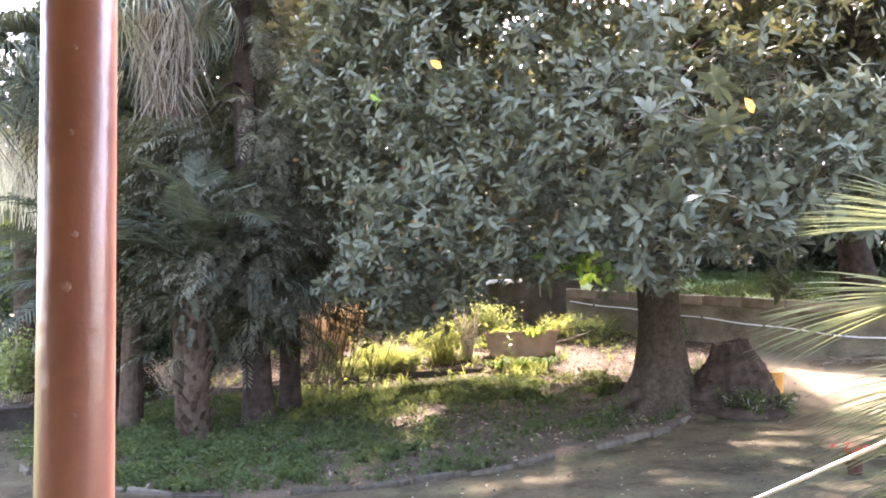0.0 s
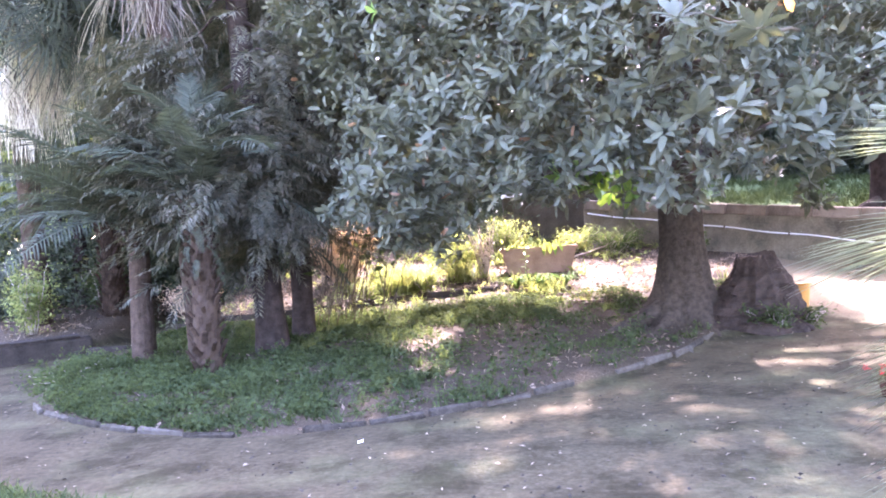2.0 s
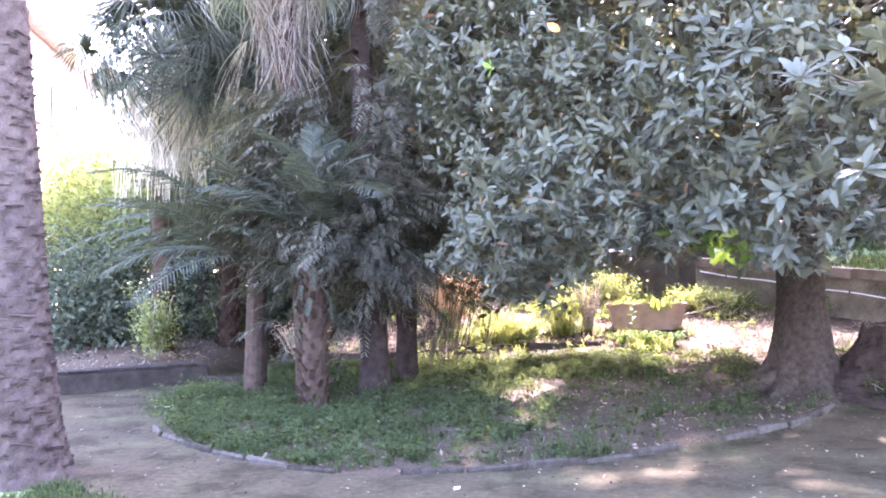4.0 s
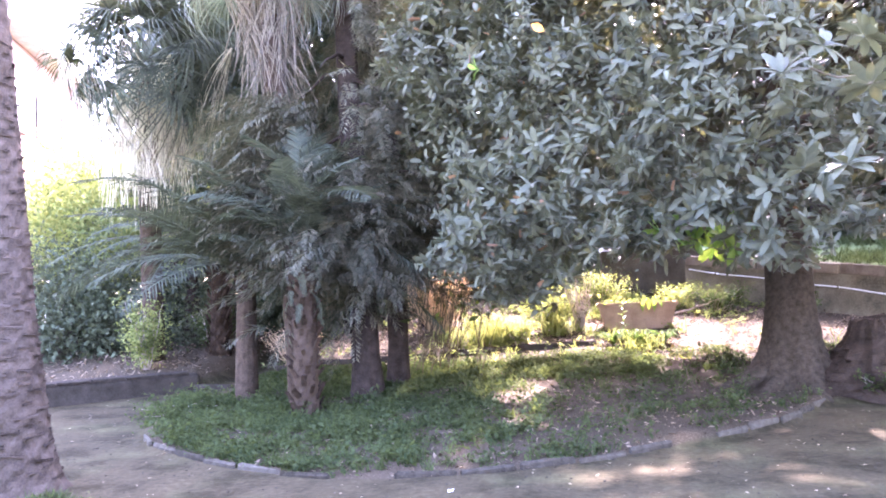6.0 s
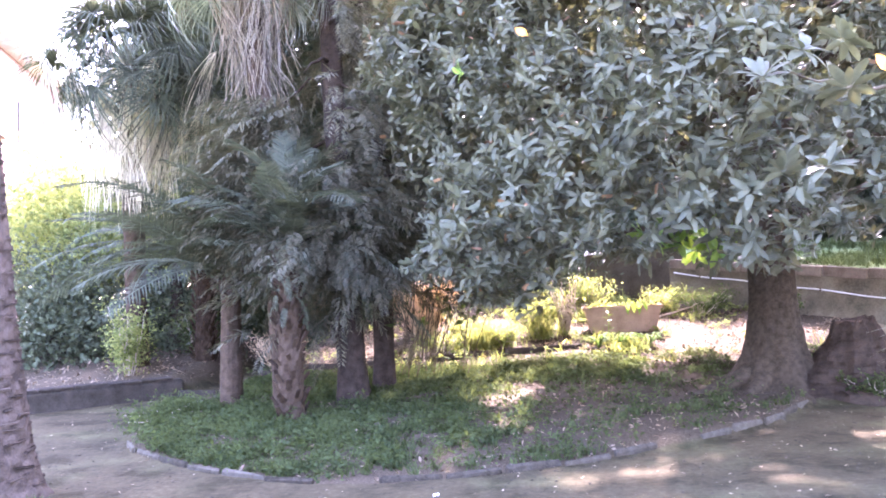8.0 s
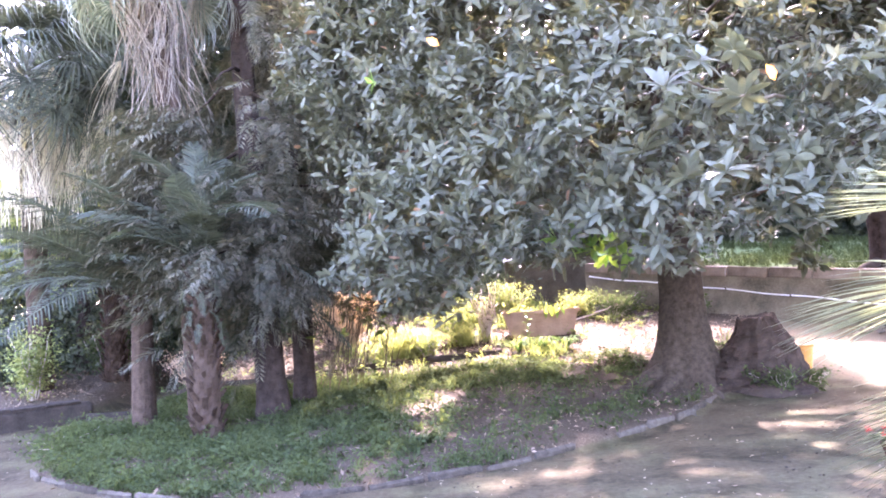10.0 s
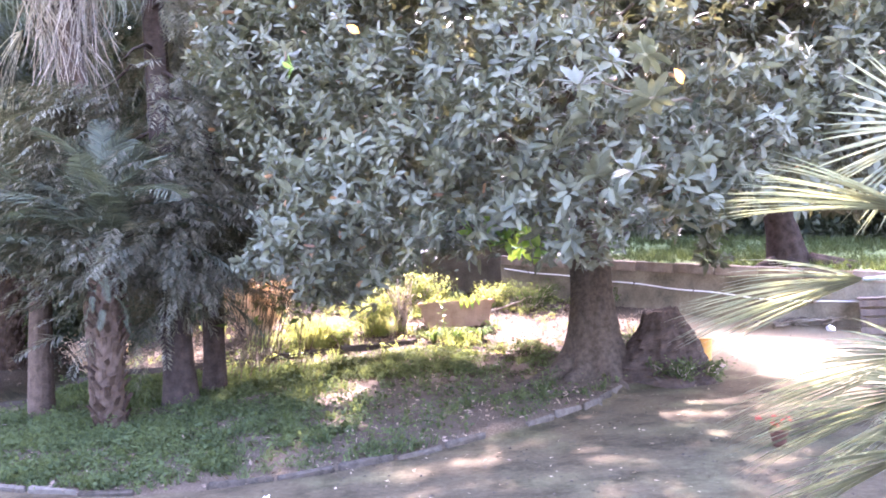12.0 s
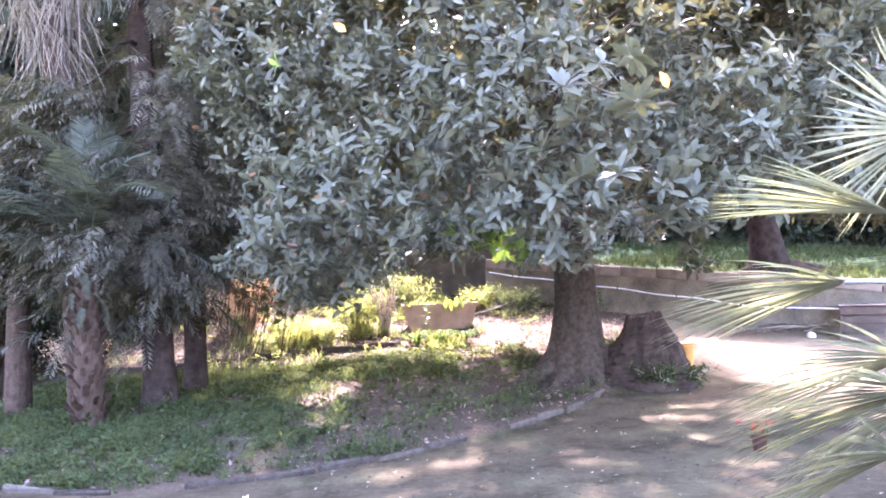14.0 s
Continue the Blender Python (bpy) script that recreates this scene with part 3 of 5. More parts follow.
# ---- magnolia ----
def broad_leaf(rows, curl, fold):
    """A broad, blunt evergreen leaf along +x, folded at the midrib and curling down; rows of corners across it."""
    s = np.concatenate([[0], np.linspace(.3, .8, rows - 2), [1]])
    w = .18 * np.sin(np.pi * s ** .9) ** .45
    w[0], w[-1] = .012, .035
    z = -curl * s ** 2
    mid = np.stack([s, 0 * s, z], 1)
    v = np.concatenate([mid + np.stack([0 * s, w, fold * w], 1), mid, mid + np.stack([0 * s, -w, fold * w], 1)])
    f = []
    for i in range(rows - 1):
        for k in (0, 1):
            a, b = k * rows + i, (k + 1) * rows + i
            f += [(a, b, b + 1), (a, b + 1, a + 1)]
    return v, np.array(f)


BROAD, BROAD_LITE, DROOPY = broad_leaf(6, .16, .3), broad_leaf(4, .12, .3), broad_leaf(5, .42, .25)
SPRIGS = [rosette(100 + i, 14 + i % 4, .14, (-30, 70), (BROAD, DROOPY)[i % 2], .2) for i in range(8)]
ROSETTES = [rosette(100 + i, 13 + i % 4, .138, (-35, 70), (BROAD_LITE, DROOPY, BROAD_LITE)[i % 3], .22) for i in range(8)]
SIMPLE = [rosette(100 + i, 10, .17, (-50, 70), SMALL) for i in range(8)]
MAG = np.array((3.12, 11.25, 0.1))


def crown_places(n, centre, profile, shell, seed, front=1.0):
    """Shoot tips over and inside a crown given as heights and radii round a centre."""
    r = np.random.default_rng(seed)
    zs = np.array([p[0] for p in profile]); rs = np.array([p[1] for p in profile])
    out = []
    while len(out) < n:
        z = r.uniform(zs[0], zs[-1])
        rad = np.interp(z, zs, rs)
        if r.random() > rad / rs.max():
            continue
        a = r.uniform(0, 2 * math.pi)
        if math.sin(a) > 0.1 and r.random() < front:
            continue
        bump = 1 + .1 * noise.noise((math.cos(a) * 3, math.sin(a) * 3, z * 1.1)) + .05 * noise.noise((math.cos(a) * 8, math.sin(a) * 8, z * 3))
        k = 1 - abs(r.normal(0, shell))
        if k < .25:
            continue
        out.append((centre[0] + math.cos(a) * rad * bump * k, centre[1] + math.sin(a) * rad * bump * k, z))
    return np.array(out)


def build_magnolia():
    t = thing("magnolia_tree", "large evergreen magnolia with glossy dark leaves and flared trunk", "tree", tuple(MAG))
    z = np.concatenate([np.linspace(-.15, 1.2, 26), np.linspace(1.3, 5.2, 24)])
    lean = np.stack([.02 * np.sin(z), .03 * z * .3, z], 1)
    rad = np.interp(z, [-.15, .4, 1.2, 2.4, 5.2], [.43, .35, .3, .29, .2])
    v, f = tube(lean, rad, 56, .035, 3, 5, 1.25, .4)
    part("trunk", to_mesh("trunk", v, f, True), M_BARK, t)
    for i, (a, reach) in enumerate([(200, 1.45), (228, 1.0), (268, .55), (300, .7), (335, .75), (165, .9), (20, .6), (100, .6)]):
        ca, sa = math.cos(radians(a)), math.sin(radians(a))
        s = np.linspace(.25, 1, 12)
        px, py = ca * reach * s, sa * reach * s
        gz = np.array([land1(MAG[0] + x, MAG[1] + y) - MAG[2] for x, y in zip(px, py)])
        pz = gz + .28 * (1 - s) ** 1.6 - .05 * s
        v, f = tube(np.stack([px, py, pz], 1), np.interp(s, [.25, 1], [.17, .035]), 14, .06, i)
        part("root", to_mesh("root", v, f, True), M_BARK, t)
    # limbs reaching out into the crown
    for i in range(15):
        a = radians(i * 137.5 + 20)
        h = 2.0 + .2 * i
        reach = 3.2 + 1.4 * random.random()
        end = (math.cos(a) * reach, math.sin(a) * reach, h + random.uniform(-.2, 1.5))
        p = curve_points((0, 0, h), end, 12, -.25, .05, i)
        v, f = tube(p, np.linspace(.075, .015, 12), 9, .05, i)
        part("limb", to_mesh("limb", v, f, True), M_BARK, t)
    prof = [(1.75, 5.0), (2.1, 5.35), (3.2, 5.5), (4.6, 5.5), (6.2, 4.7), (7.6, 3.3), (8.6, 1.4)]
    p = crown_places(13000, MAG, prof, .24, 11, .35)
    low = np.where(p[:, 0] < 2.2, 1.86 + .12 * np.sin(p[:, 0] * 2.3), np.where(p[:, 0] < 3.6, 1.98, 2.25 + .1 * np.sin(p[:, 0] * 3)))
    hidden = lets_sun_in(p)
    behind = (p[:, 1] > 11.5) & (p[:, 2] < 3.0)
    # the side towards the palms is cut back in a ragged line, farthest at middle height
    far = p[:, 1] - .38
    side, climb = (p[:, 0] - .15) / far, (p[:, 2] - 1.57) / far
    ragged = .016 * np.sin(p[:, 2] * 5.3) + .012 * np.sin(p[:, 2] * 13 + p[:, 1] * 7)
    kept = side > np.interp(climb, [0, .04, .09, .165, .24, .3, .5], [-.17, -.195, -.165, -.165, -.215, -.24, -.25]) + ragged
    p = p[(p[:, 2] > low) & ~hidden & ~behind & kept]
    # a few sprays hanging lower round the rim
    q = []
    for x, y, zz in [(-.66, 8.4, 1.72), (-.56, 8.35, 1.6), (-.46, 8.3, 1.54), (-.22, 8.35, 1.62), (-.5, 8.5, 1.66), (-.14, 8.5, 1.5), (-.3, 8.4, 1.8), (.1, 7.6, 1.8), (3.98, 9.0, 1.75), (4.15, 9.0, 1.66), (3.9, 8.9, 1.95), (.7, 8.0, 2.0), (.9, 8.1, 1.93)]:
        for k in range(3):
            q.append((x + random.uniform(-.08, .08), y + random.uniform(-.08, .08), zz + random.uniform(-.07, .07)))
    p = np.concatenate([p, np.array(q)])
    out = p - (MAG + np.array((0, 0, 3.6)))
    axis = out / np.linalg.norm(out, axis=1, keepdims=True) * .5 + rng.normal(0, .5, p.shape) + np.array((0, .1, .75))
    turns = rotations(axis, rng.uniform(0, 6.28, len(p)))
    sizes = rng.uniform(.62, 1.1, len(p))
    sizes = np.where((p[:, 1] > 11.2) | (p[:, 2] > 5.2), sizes * 1.5, sizes)
    # the sprays of the near face are separate shoots, the rest one mass
    near = np.argsort(p[:, 1] + .35 * np.abs(p[:, 0] - 1.5) + .25 * np.abs(p[:, 2] - 2.8))[:300]
    is_near = np.zeros(len(p), bool); is_near[near] = True
    # whorls on the lowest near bough stand out larger
    bough = [(1.56, 5.33, 2.86), (1.74, 5.14, 2.96), (1.92, 5.0, 2.96), (2.02, 5.21, 2.72), (1.75, 5.7, 2.3), (1.55, 6.03, 2.57), (1.97, 5.53, 2.29), (-.4, 7.9, 2.27)]
    for i, place in enumerate(bough):
        whorl = to_mesh("leaf_whorl", *rosette(160 + i, 12, .17, (-15, 50), BROAD), True)
        part("leaf_whorl", whorl, M_MAGNOLIA, t, "", Matrix.Translation(Vector(place) - Vector(MAG)) @ pose(0, 0, 0, 30 + 9 * (i % 3), 14 * (i % 4) - 20, 50 * i))
    v, f = tube(curve_points((2.75 - MAG[0], 6.3 - MAG[1], 2.95 - MAG[2]), (1.7 - MAG[0], 5.25 - MAG[1], 2.86 - MAG[2]), 10, .04, .012, 4), np.linspace(.016, .006, 10), 7)
    part("near_twig", to_mesh("near_twig", v, f, True), M_CANE, t)
    metas = [to_mesh("leaf_spray", *r, True) for r in SPRIGS]
    for i in near:
        m = Matrix.LocRotScale(Vector(p[i] - MAG), Matrix(turns[i].tolist()).to_quaternion(), Vector((sizes[i],) * 3))
        part("leaf_spray", metas[i % 8], M_MAGNOLIA, t, "", m)
    rest = np.nonzero(~is_near)[0]
    seen = (p[rest, 1] < 10.6) & (p[rest, 2] < 5.6) & (np.hypot(p[rest, 0] - MAG[0], p[rest, 1] - MAG[1]) > 3.2)
    pieces = []
    for group, shapes in ((rest[seen], ROSETTES), (rest[~seen], SIMPLE)):
        for k in range(8):
            g = group[group % 8 == k]
            pieces.append(scatter(shapes[k], p[g] - MAG, turns[g], sizes[g]))
    mass = joined(pieces)
    tagged(part("crown", to_mesh("crown", *mass, True), M_MAGNOLIA, t), kind="stuff")
    # a few old leaves and buds, rusty brown, at the shoot tips
    some = rest[seen][::7]
    k = len(some)
    tagged(part("rusty_leaves", to_mesh("rusty_leaves", *scatter(BROAD_LITE, p[some] - MAG, rotations(rng.normal(0, 1, (k, 3)), rng.uniform(0, 6.28, k)), rng.uniform(.07, .15, k)), True), M_RUST_LEAF, t, "rusty brown old leaves"), kind="stuff")
    # twigs carrying the near sprays
    bits = []
    for i in near[:60]:
        a = p[i] - MAG
        b = a + np.array((-.1 * a[0], -.1 * a[1], -.04))
        v, f = tube(curve_points(a, b, 4, 0, .02, int(i)), [.004, .005, .006, .008], 5, cap=False)
        bits.append((v, np.array([(q[0], q[1], q[2]) for q in f] + [(q[0], q[2], q[3]) for q in f])))
    tagged(part("twig_mass", to_mesh("twig_mass", *joined(bits)), M_BARK, t), kind="stuff")
    # fresh yellow-green shoots that catch the sun low in the crown
    young = [to_mesh("young_spray", *rosette(200 + i, 8, .2, (0, 65), BROAD)) for i in range(3)]
    for i, (x, y, zz) in enumerate([(1.17, 7.35, 2.1), (1.4, 7.35, 1.98), (1.55, 7.4, 2.07), (1.44, 7.3, 1.87), (1.63, 7.45, 1.93), (-.48, 6.4, 3.38), (1.3, 7.3, 1.94), (1.5, 7.25, 1.99), (1.72, 7.35, 2.01), (1.1, 7.3, 1.98), (1.6, 7.2, 1.86), (1.0, 7.35, 2.06)]):
        part("young_spray", young[i % 3], M_SPRING, t, "yellow-green young shoot", pose(x - MAG[0], y - MAG[1], zz - MAG[2], 30 + 25 * i, 20 * i, 70 * i) @ Matrix.Scale(.5 if zz > 3 else .8, 4))
    # a bare pale twig end beside them
    v, f = tube(curve_points((-1.42, -3.85, 1.9), (-1.1, -3.9, 1.94), 7, -.02, .006, 9), np.linspace(.009, .005, 7), 6)
    part("dead_twig", to_mesh("dead_twig", v, f, True), M_ASH, t, "bare pale twig")
    old = to_mesh("yellow_leaf", *LEAF)
    for i, (x, y, zz, s, a, b) in enumerate([(2.27, 5.42, 2.98, .13, 55, 12), (-.03, 6.3, 3.68, .12, 35, -8)]):
        m = pose(x - MAG[0], y - MAG[1], zz - MAG[2], 90, a, b) @ Matrix.Diagonal((s, s * 2, s, 1))
        part("yellow_leaf", old, M_YELLOW_LEAF, t, "single yellowed leaf", m)


build_magnolia()


# ---- stump ----
def build_stump():
    t = thing("tree_stump", "broad weathered tree stump, rough and crumbling", "stump", (4.02, 11.0, land1(4.02, 11.0)))
    z = np.concatenate([np.linspace(-.12, .5, 16), np.linspace(.53, .9, 10)])
    rad = np.interp(z, [-.12, .1, .4, .55, .64, .9], [.7, .63, .5, .42, .36, .235])
    v, f = tube(np.stack([.06 * np.sin(z * 3), 0 * z, z], 1), rad, 44, .11, 5, 5, .25, .3)
    v = np.array(v)
    top = v[:, 2] > .85
    v[top, 2] += rng.normal(0, .025, top.sum())
    part("stump_body", to_mesh("stump_body", v, f), M_STUMP, t)
    v, f = tube(np.stack([0 * z[:6], 0 * z[:6], np.linspace(.86, .9, 6)], 1), np.linspace(.21, .18, 6), 30, .05, 8)
    part("cut_face", to_mesh("cut_face", v, f), M_CUT, t)
    for i, (a, reach) in enumerate([(215, .85), (260, .78), (305, .82), (350, .75)]):
        s = np.linspace(.3, 1, 9)
        pts = np.stack([math.cos(radians(a)) * reach * s, math.sin(radians(a)) * reach * s, .3 * (1 - s) ** 1.3 - .06 * s], 1)
        v, f = tube(pts, np.linspace(.16, .04, 9), 12, .09, i + 30)
        part("root", to_mesh("root", v, f, True), M_STUMP, t)
    y = thing("yellow_bucket", "small yellow plastic container behind the stump", "bucket", (5.0, 11.9, land1(5.0, 11.9) - .01))
    y.scale = (1.1, 1.1, .8)
    v, f = tube(curve_points((0, 0, 0), (0, 0, .42), 8), np.linspace(.12, .15, 8), 24)
    part("bucket_body", to_mesh("bucket_body", v, f, True), M_BOX, y)
    v, f = tube(curve_points((0, 0, .42), (0, 0, .45), 3), .162, 24)
    part("bucket_rim", to_mesh("bucket_rim", v, f), M_BOX, y)


build_stump()


# ---- palms ----
def strip(points, width, fold=.3, up=(0, 0, 1)):
    """A narrow folded blade along points."""
    p = np.asarray(points, float)
    n = len(p)
    t = np.gradient(p, axis=0); t /= np.linalg.norm(t, axis=1, keepdims=True) + 1e-9
    side = np.cross(t, np.array(up)); side /= np.linalg.norm(side, axis=1, keepdims=True) + 1e-9
    nrm = np.cross(side, t)
    w = width * np.interp(np.linspace(0, 1, n), [0, .3, .7, 1], [.7, 1, .75, .03])[:, None]
    v = np.concatenate([p, p + side * w + nrm * w * fold, p - side * w + nrm * w * fold])
    f = []
    for i in range(n - 1):
        f += [(i, i + 1, n + i + 1), (i, n + i + 1, n + i), (i + 1, i, 2 * n + i), (i + 1, 2 * n + i, 2 * n + i + 1)]
    return v, np.array(f)


def fan_blade(seed, segs=30, length=.75, arc=250, width=.016, droop=.2, cup=.25, loose=.02):
    """A fan palm blade: hub at the origin, middle finger along +x, face up +z."""
    r = np.random.default_rng(seed)
    out = []
    for i in range(segs):
        a = radians(-arc / 2 + arc * i / (segs - 1)) + r.normal(0, loose)
        L = length * (.72 + .28 * math.cos(a * .55)) * r.uniform(.9, 1.05)
        s = np.linspace(.02, 1, 6)
        x, y = math.cos(a) * L * s, math.sin(a) * L * s
        z = cup * L * s * (1 - s) * 2 - droop * r.uniform(.2, 1.8) * L * s ** 3 + r.normal(0, loose) * L * s
        out.append(strip(np.stack([x, y, z], 1), width, .5))
    return joined(out)


def feather(seed, length=2.4, pairs=48, droop=.9, leaflet=.4, width=.012):
    """A feather palm frond growing along +x and bending down."""
    r = np.random.default_rng(seed)
    s = np.linspace(0, 1, pairs)
    ang = radians(35) - s * radians(95) * droop
    x = np.concatenate([[0], np.cumsum(np.cos(ang))])[:pairs] * length / pairs
    z = np.concatenate([[0], np.cumsum(np.sin(ang))])[:pairs] * length / pairs
    rach = np.stack([x, 0 * x, z], 1)
    out = []
    for i in range(3, pairs):
        L = leaflet * math.sin(math.pi * min(.97, .12 + .85 * s[i])) ** .6 * r.uniform(.85, 1.1)
        t = np.array([math.cos(ang[i]), 0, math.sin(ang[i])])
        for side in (-1, 1):
            d = t * .62 + np.array([0, side * .75, .12 + r.normal(0, .08)])
            q = np.linspace(0, 1, 4)[:, None]
            p = rach[i] + d * L * q + np.array([0, 0, -1.0]) * (q ** 2) * L * r.uniform(.1, .4)
            out.append(strip(p, width, .4))
    rv, rf = tube(rach, np.linspace(.022, .004, pairs), 6, cap=False)
    out.append((rv, np.array([(q[0], q[1], q[2]) for q in rf] + [(q[0], q[2], q[3]) for q in rf])))
    return joined(out)


def dead_frond(seed, segs=20, length=1.1, spread=.28):
    """A withered fan hanging straight down from the origin."""
    r = np.random.default_rng(seed)
    out = []
    for i in range(segs):
        a = (i / (segs - 1) - .5) * 2
        s = np.linspace(0, 1, 9)
        L = length * r.uniform(.5, 1.15)
        x = a * spread * np.sqrt(s) + r.normal(0, .02) * s
        y = .12 * np.sin(s * 2) + r.normal(0, .04) * s
        sway, k, ph = r.normal(0, .035), r.uniform(4, 9), r.uniform(0, 6)
        x, y = x + sway * np.sin(s * k + ph) * s, y + sway * np.cos(s * k + ph) * s
        out.append(strip(np.stack([x, y, -L * s], 1), .0075, .5, (0, 1, 0)))
    return joined(out)


def palm_trunk(t, height, r0, r1, lean=(0, 0), scars=.1, boots=False):
    n = max(12, int(height * 26))
    s = np.linspace(0, 1, n)
    pts = np.stack([lean[0] * s ** 1.5, lean[1] * s ** 1.5, height * s - .1], 1)
    v, f = tube(pts, r0 + (r1 - r0) * s, 40, .03, int(height * 10), scars=scars, rows=5)
    part("trunk", to_mesh("trunk", v, f), M_PALM_BOOT if boots else M_DARK_PALM, t)
    return pts[-1]


def build_fan_palm(name, label, base, height, lean, skirt, live=22, r0=.23, seed=0, highest=70, wide=1.0, taper=.72, hang=1.3, sag=.35, dry=None):
    base = (base[0], base[1], land1(base[0], base[1]))
    t = thing(name, label, "palm", base, "fan palms")
    top = palm_trunk(t, height, r0, r0 * .8, lean)
    r = random.Random(seed)
    blades = [to_mesh("fan_leaf", *fan_blade(seed + i, 34, .85, 240, .015, sag)) for i in range(4)]
    stem = to_mesh("leaf_stalk", *tube(curve_points((0, 0, 0), (1, 0, 0), 6, -.06), np.linspace(.022, .012, 6), 6), True)
    for i in range(live):
        a = i * 137.5 + r.uniform(-15, 15)
        up = highest - (highest + 45) * i / live + r.uniform(-8, 8)
        L = r.uniform(.75, 1.05)
        m = pose(top[0], top[1], top[2], 0, -up, a)
        s = part("leaf_stalk", stem, M_FAN_GREEN, t, "", pose(top[0], top[1], top[2] - .1, 0, 0, a) @ pose(0, 0, 0, 0, -up, 0) @ Matrix.Diagonal((L, 1, 1, 1)))
        end = s.matrix_basis @ Vector((1, 0, 0))
        # low leaves take the darker green, or the faded one on a dry palm
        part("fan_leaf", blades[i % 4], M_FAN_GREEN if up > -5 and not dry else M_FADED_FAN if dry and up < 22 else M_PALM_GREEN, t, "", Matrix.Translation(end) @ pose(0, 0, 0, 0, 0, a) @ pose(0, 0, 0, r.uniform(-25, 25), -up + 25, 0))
    dead = [to_mesh("dead_frond", *dead_frond(seed + 50 + i, 14, hang, .34)) for i in range(4)]
    n = int(skirt * (24 if dry else 13))
    for i in range(n):
        a = i * 137.5
        z = top[2] + .1 - skirt * .62 * (i / n) + r.uniform(-.1, .1)
        k = z / height
        rad = wide * r.uniform(.25, .8) * (1 - taper * i / n)
        cx, cy = top[0] * k ** 1.5, top[1] * k ** 1.5
        m = pose(cx + math.cos(radians(a)) * rad, cy + math.sin(radians(a)) * rad, z, 0, 0, a + 90) @ pose(0, 0, 0, r.uniform(-6, 26), r.uniform(-20, 20), 0)
        part("dead_frond", dead[i % 4], dry or M_DEAD, t, "withered hanging frond", m)


build_fan_palm("fan_palm", "tall fan palm with a tapering skirt of dry hanging fronds", (-3.53, 10.3), 6.7, (-.39, -.15), 2.9, 26, .17, 300, 70, 1.35)
build_fan_palm("fan_palm", "shorter fan palm with pale withered fronds over green leaves", (-7.7, 13.7), 5.2, (1.2, -2.2), 2.2, 40, .2, 330, 78, 2.0, .5, 1.6, .6, M_PALE_FROND)


def build_feather_palm(name, label, base, crown, fronds, length, seed, base_r=.33, bare=False, rise=(58, 72), droop=(.55, .18), cloak=0):
    base = (base[0], base[1], land1(base[0], base[1]))
    t = thing(name, label, "palm", base)
    top = palm_trunk(t, crown, base_r, base_r * .75, (0, .1), .03 if bare else .16, not bare)
    r = random.Random(seed)
    boot = block("leaf_base", (.05, .03, .13), .01, .014, seed)
    for i in range(16 if bare else 120):
        a, z = i * 137.5, crown - .35 + .022 * i if bare else crown * i / 120
        rad = base_r * (1 - .25 * z / crown) + .01
        part("leaf_base", boot, M_PALM_BOOT, t, "", pose(math.cos(radians(a)) * rad, math.sin(radians(a)) * rad, z - .05, 0, 0, a + 90) @ pose(0, 0, 0, r.uniform(12, 45), r.uniform(-24, 24), 0) @ Matrix.Scale(r.uniform(.6, 1.3), 4))
    shapes = [to_mesh("frond", *feather(seed + i, length * (.85 + .1 * i), 46, droop[0] + droop[1] * i)) for i in range(4)]
    for i in range(fronds):
        a = i * 137.5
        up = rise[0] - rise[1] * i / fronds + r.uniform(-8, 8)
        part("frond", shapes[i % 4], M_PALM_GREEN, t, "", pose(top[0], top[1], top[2], 0, 0, a) @ pose(0, 0, 0, r.uniform(-30, 30), -up, r.uniform(-10, 10)) @ Matrix.Scale(r.uniform(.6, 1.1), 4))
    # old green fronds hanging close round the stem
    for i in range(cloak):
        a, z = i * 137.5, crown * (.6 + .4 * i / cloak)
        part("hanging_frond", shapes[i % 4], M_PALM_GREEN, t, "", pose(math.cos(radians(a)) * base_r * .8, math.sin(radians(a)) * base_r * .8, z, 0, 0, a) @ pose(0, 0, 0, r.uniform(-40, 40), r.uniform(55, 85), 0) @ Matrix.Scale(r.uniform(.16, .28), 4))


build_feather_palm("date_palm", "slender date palm, bare grey trunk and long arching dark fronds", (-4.45, 10.6), 1.95, 64, 2.7, 400, .17, True, (30, 38), (.42, .14))
build_feather_palm("date_palm", "tall date palm, shaggy brown foot and stem cloaked in dark fronds", (-3.2, 9.6), 2.2, 46, 1.75, 415, .165, False, (84, 74), (.5, .15), 18)
build_feather_palm("date_palm", "young date palm with arching dark green fronds beside the low wall", (-6.6, 14.2), 1.9, 60, 3.2, 430, .2, False, (42, 52), (.5, .15))


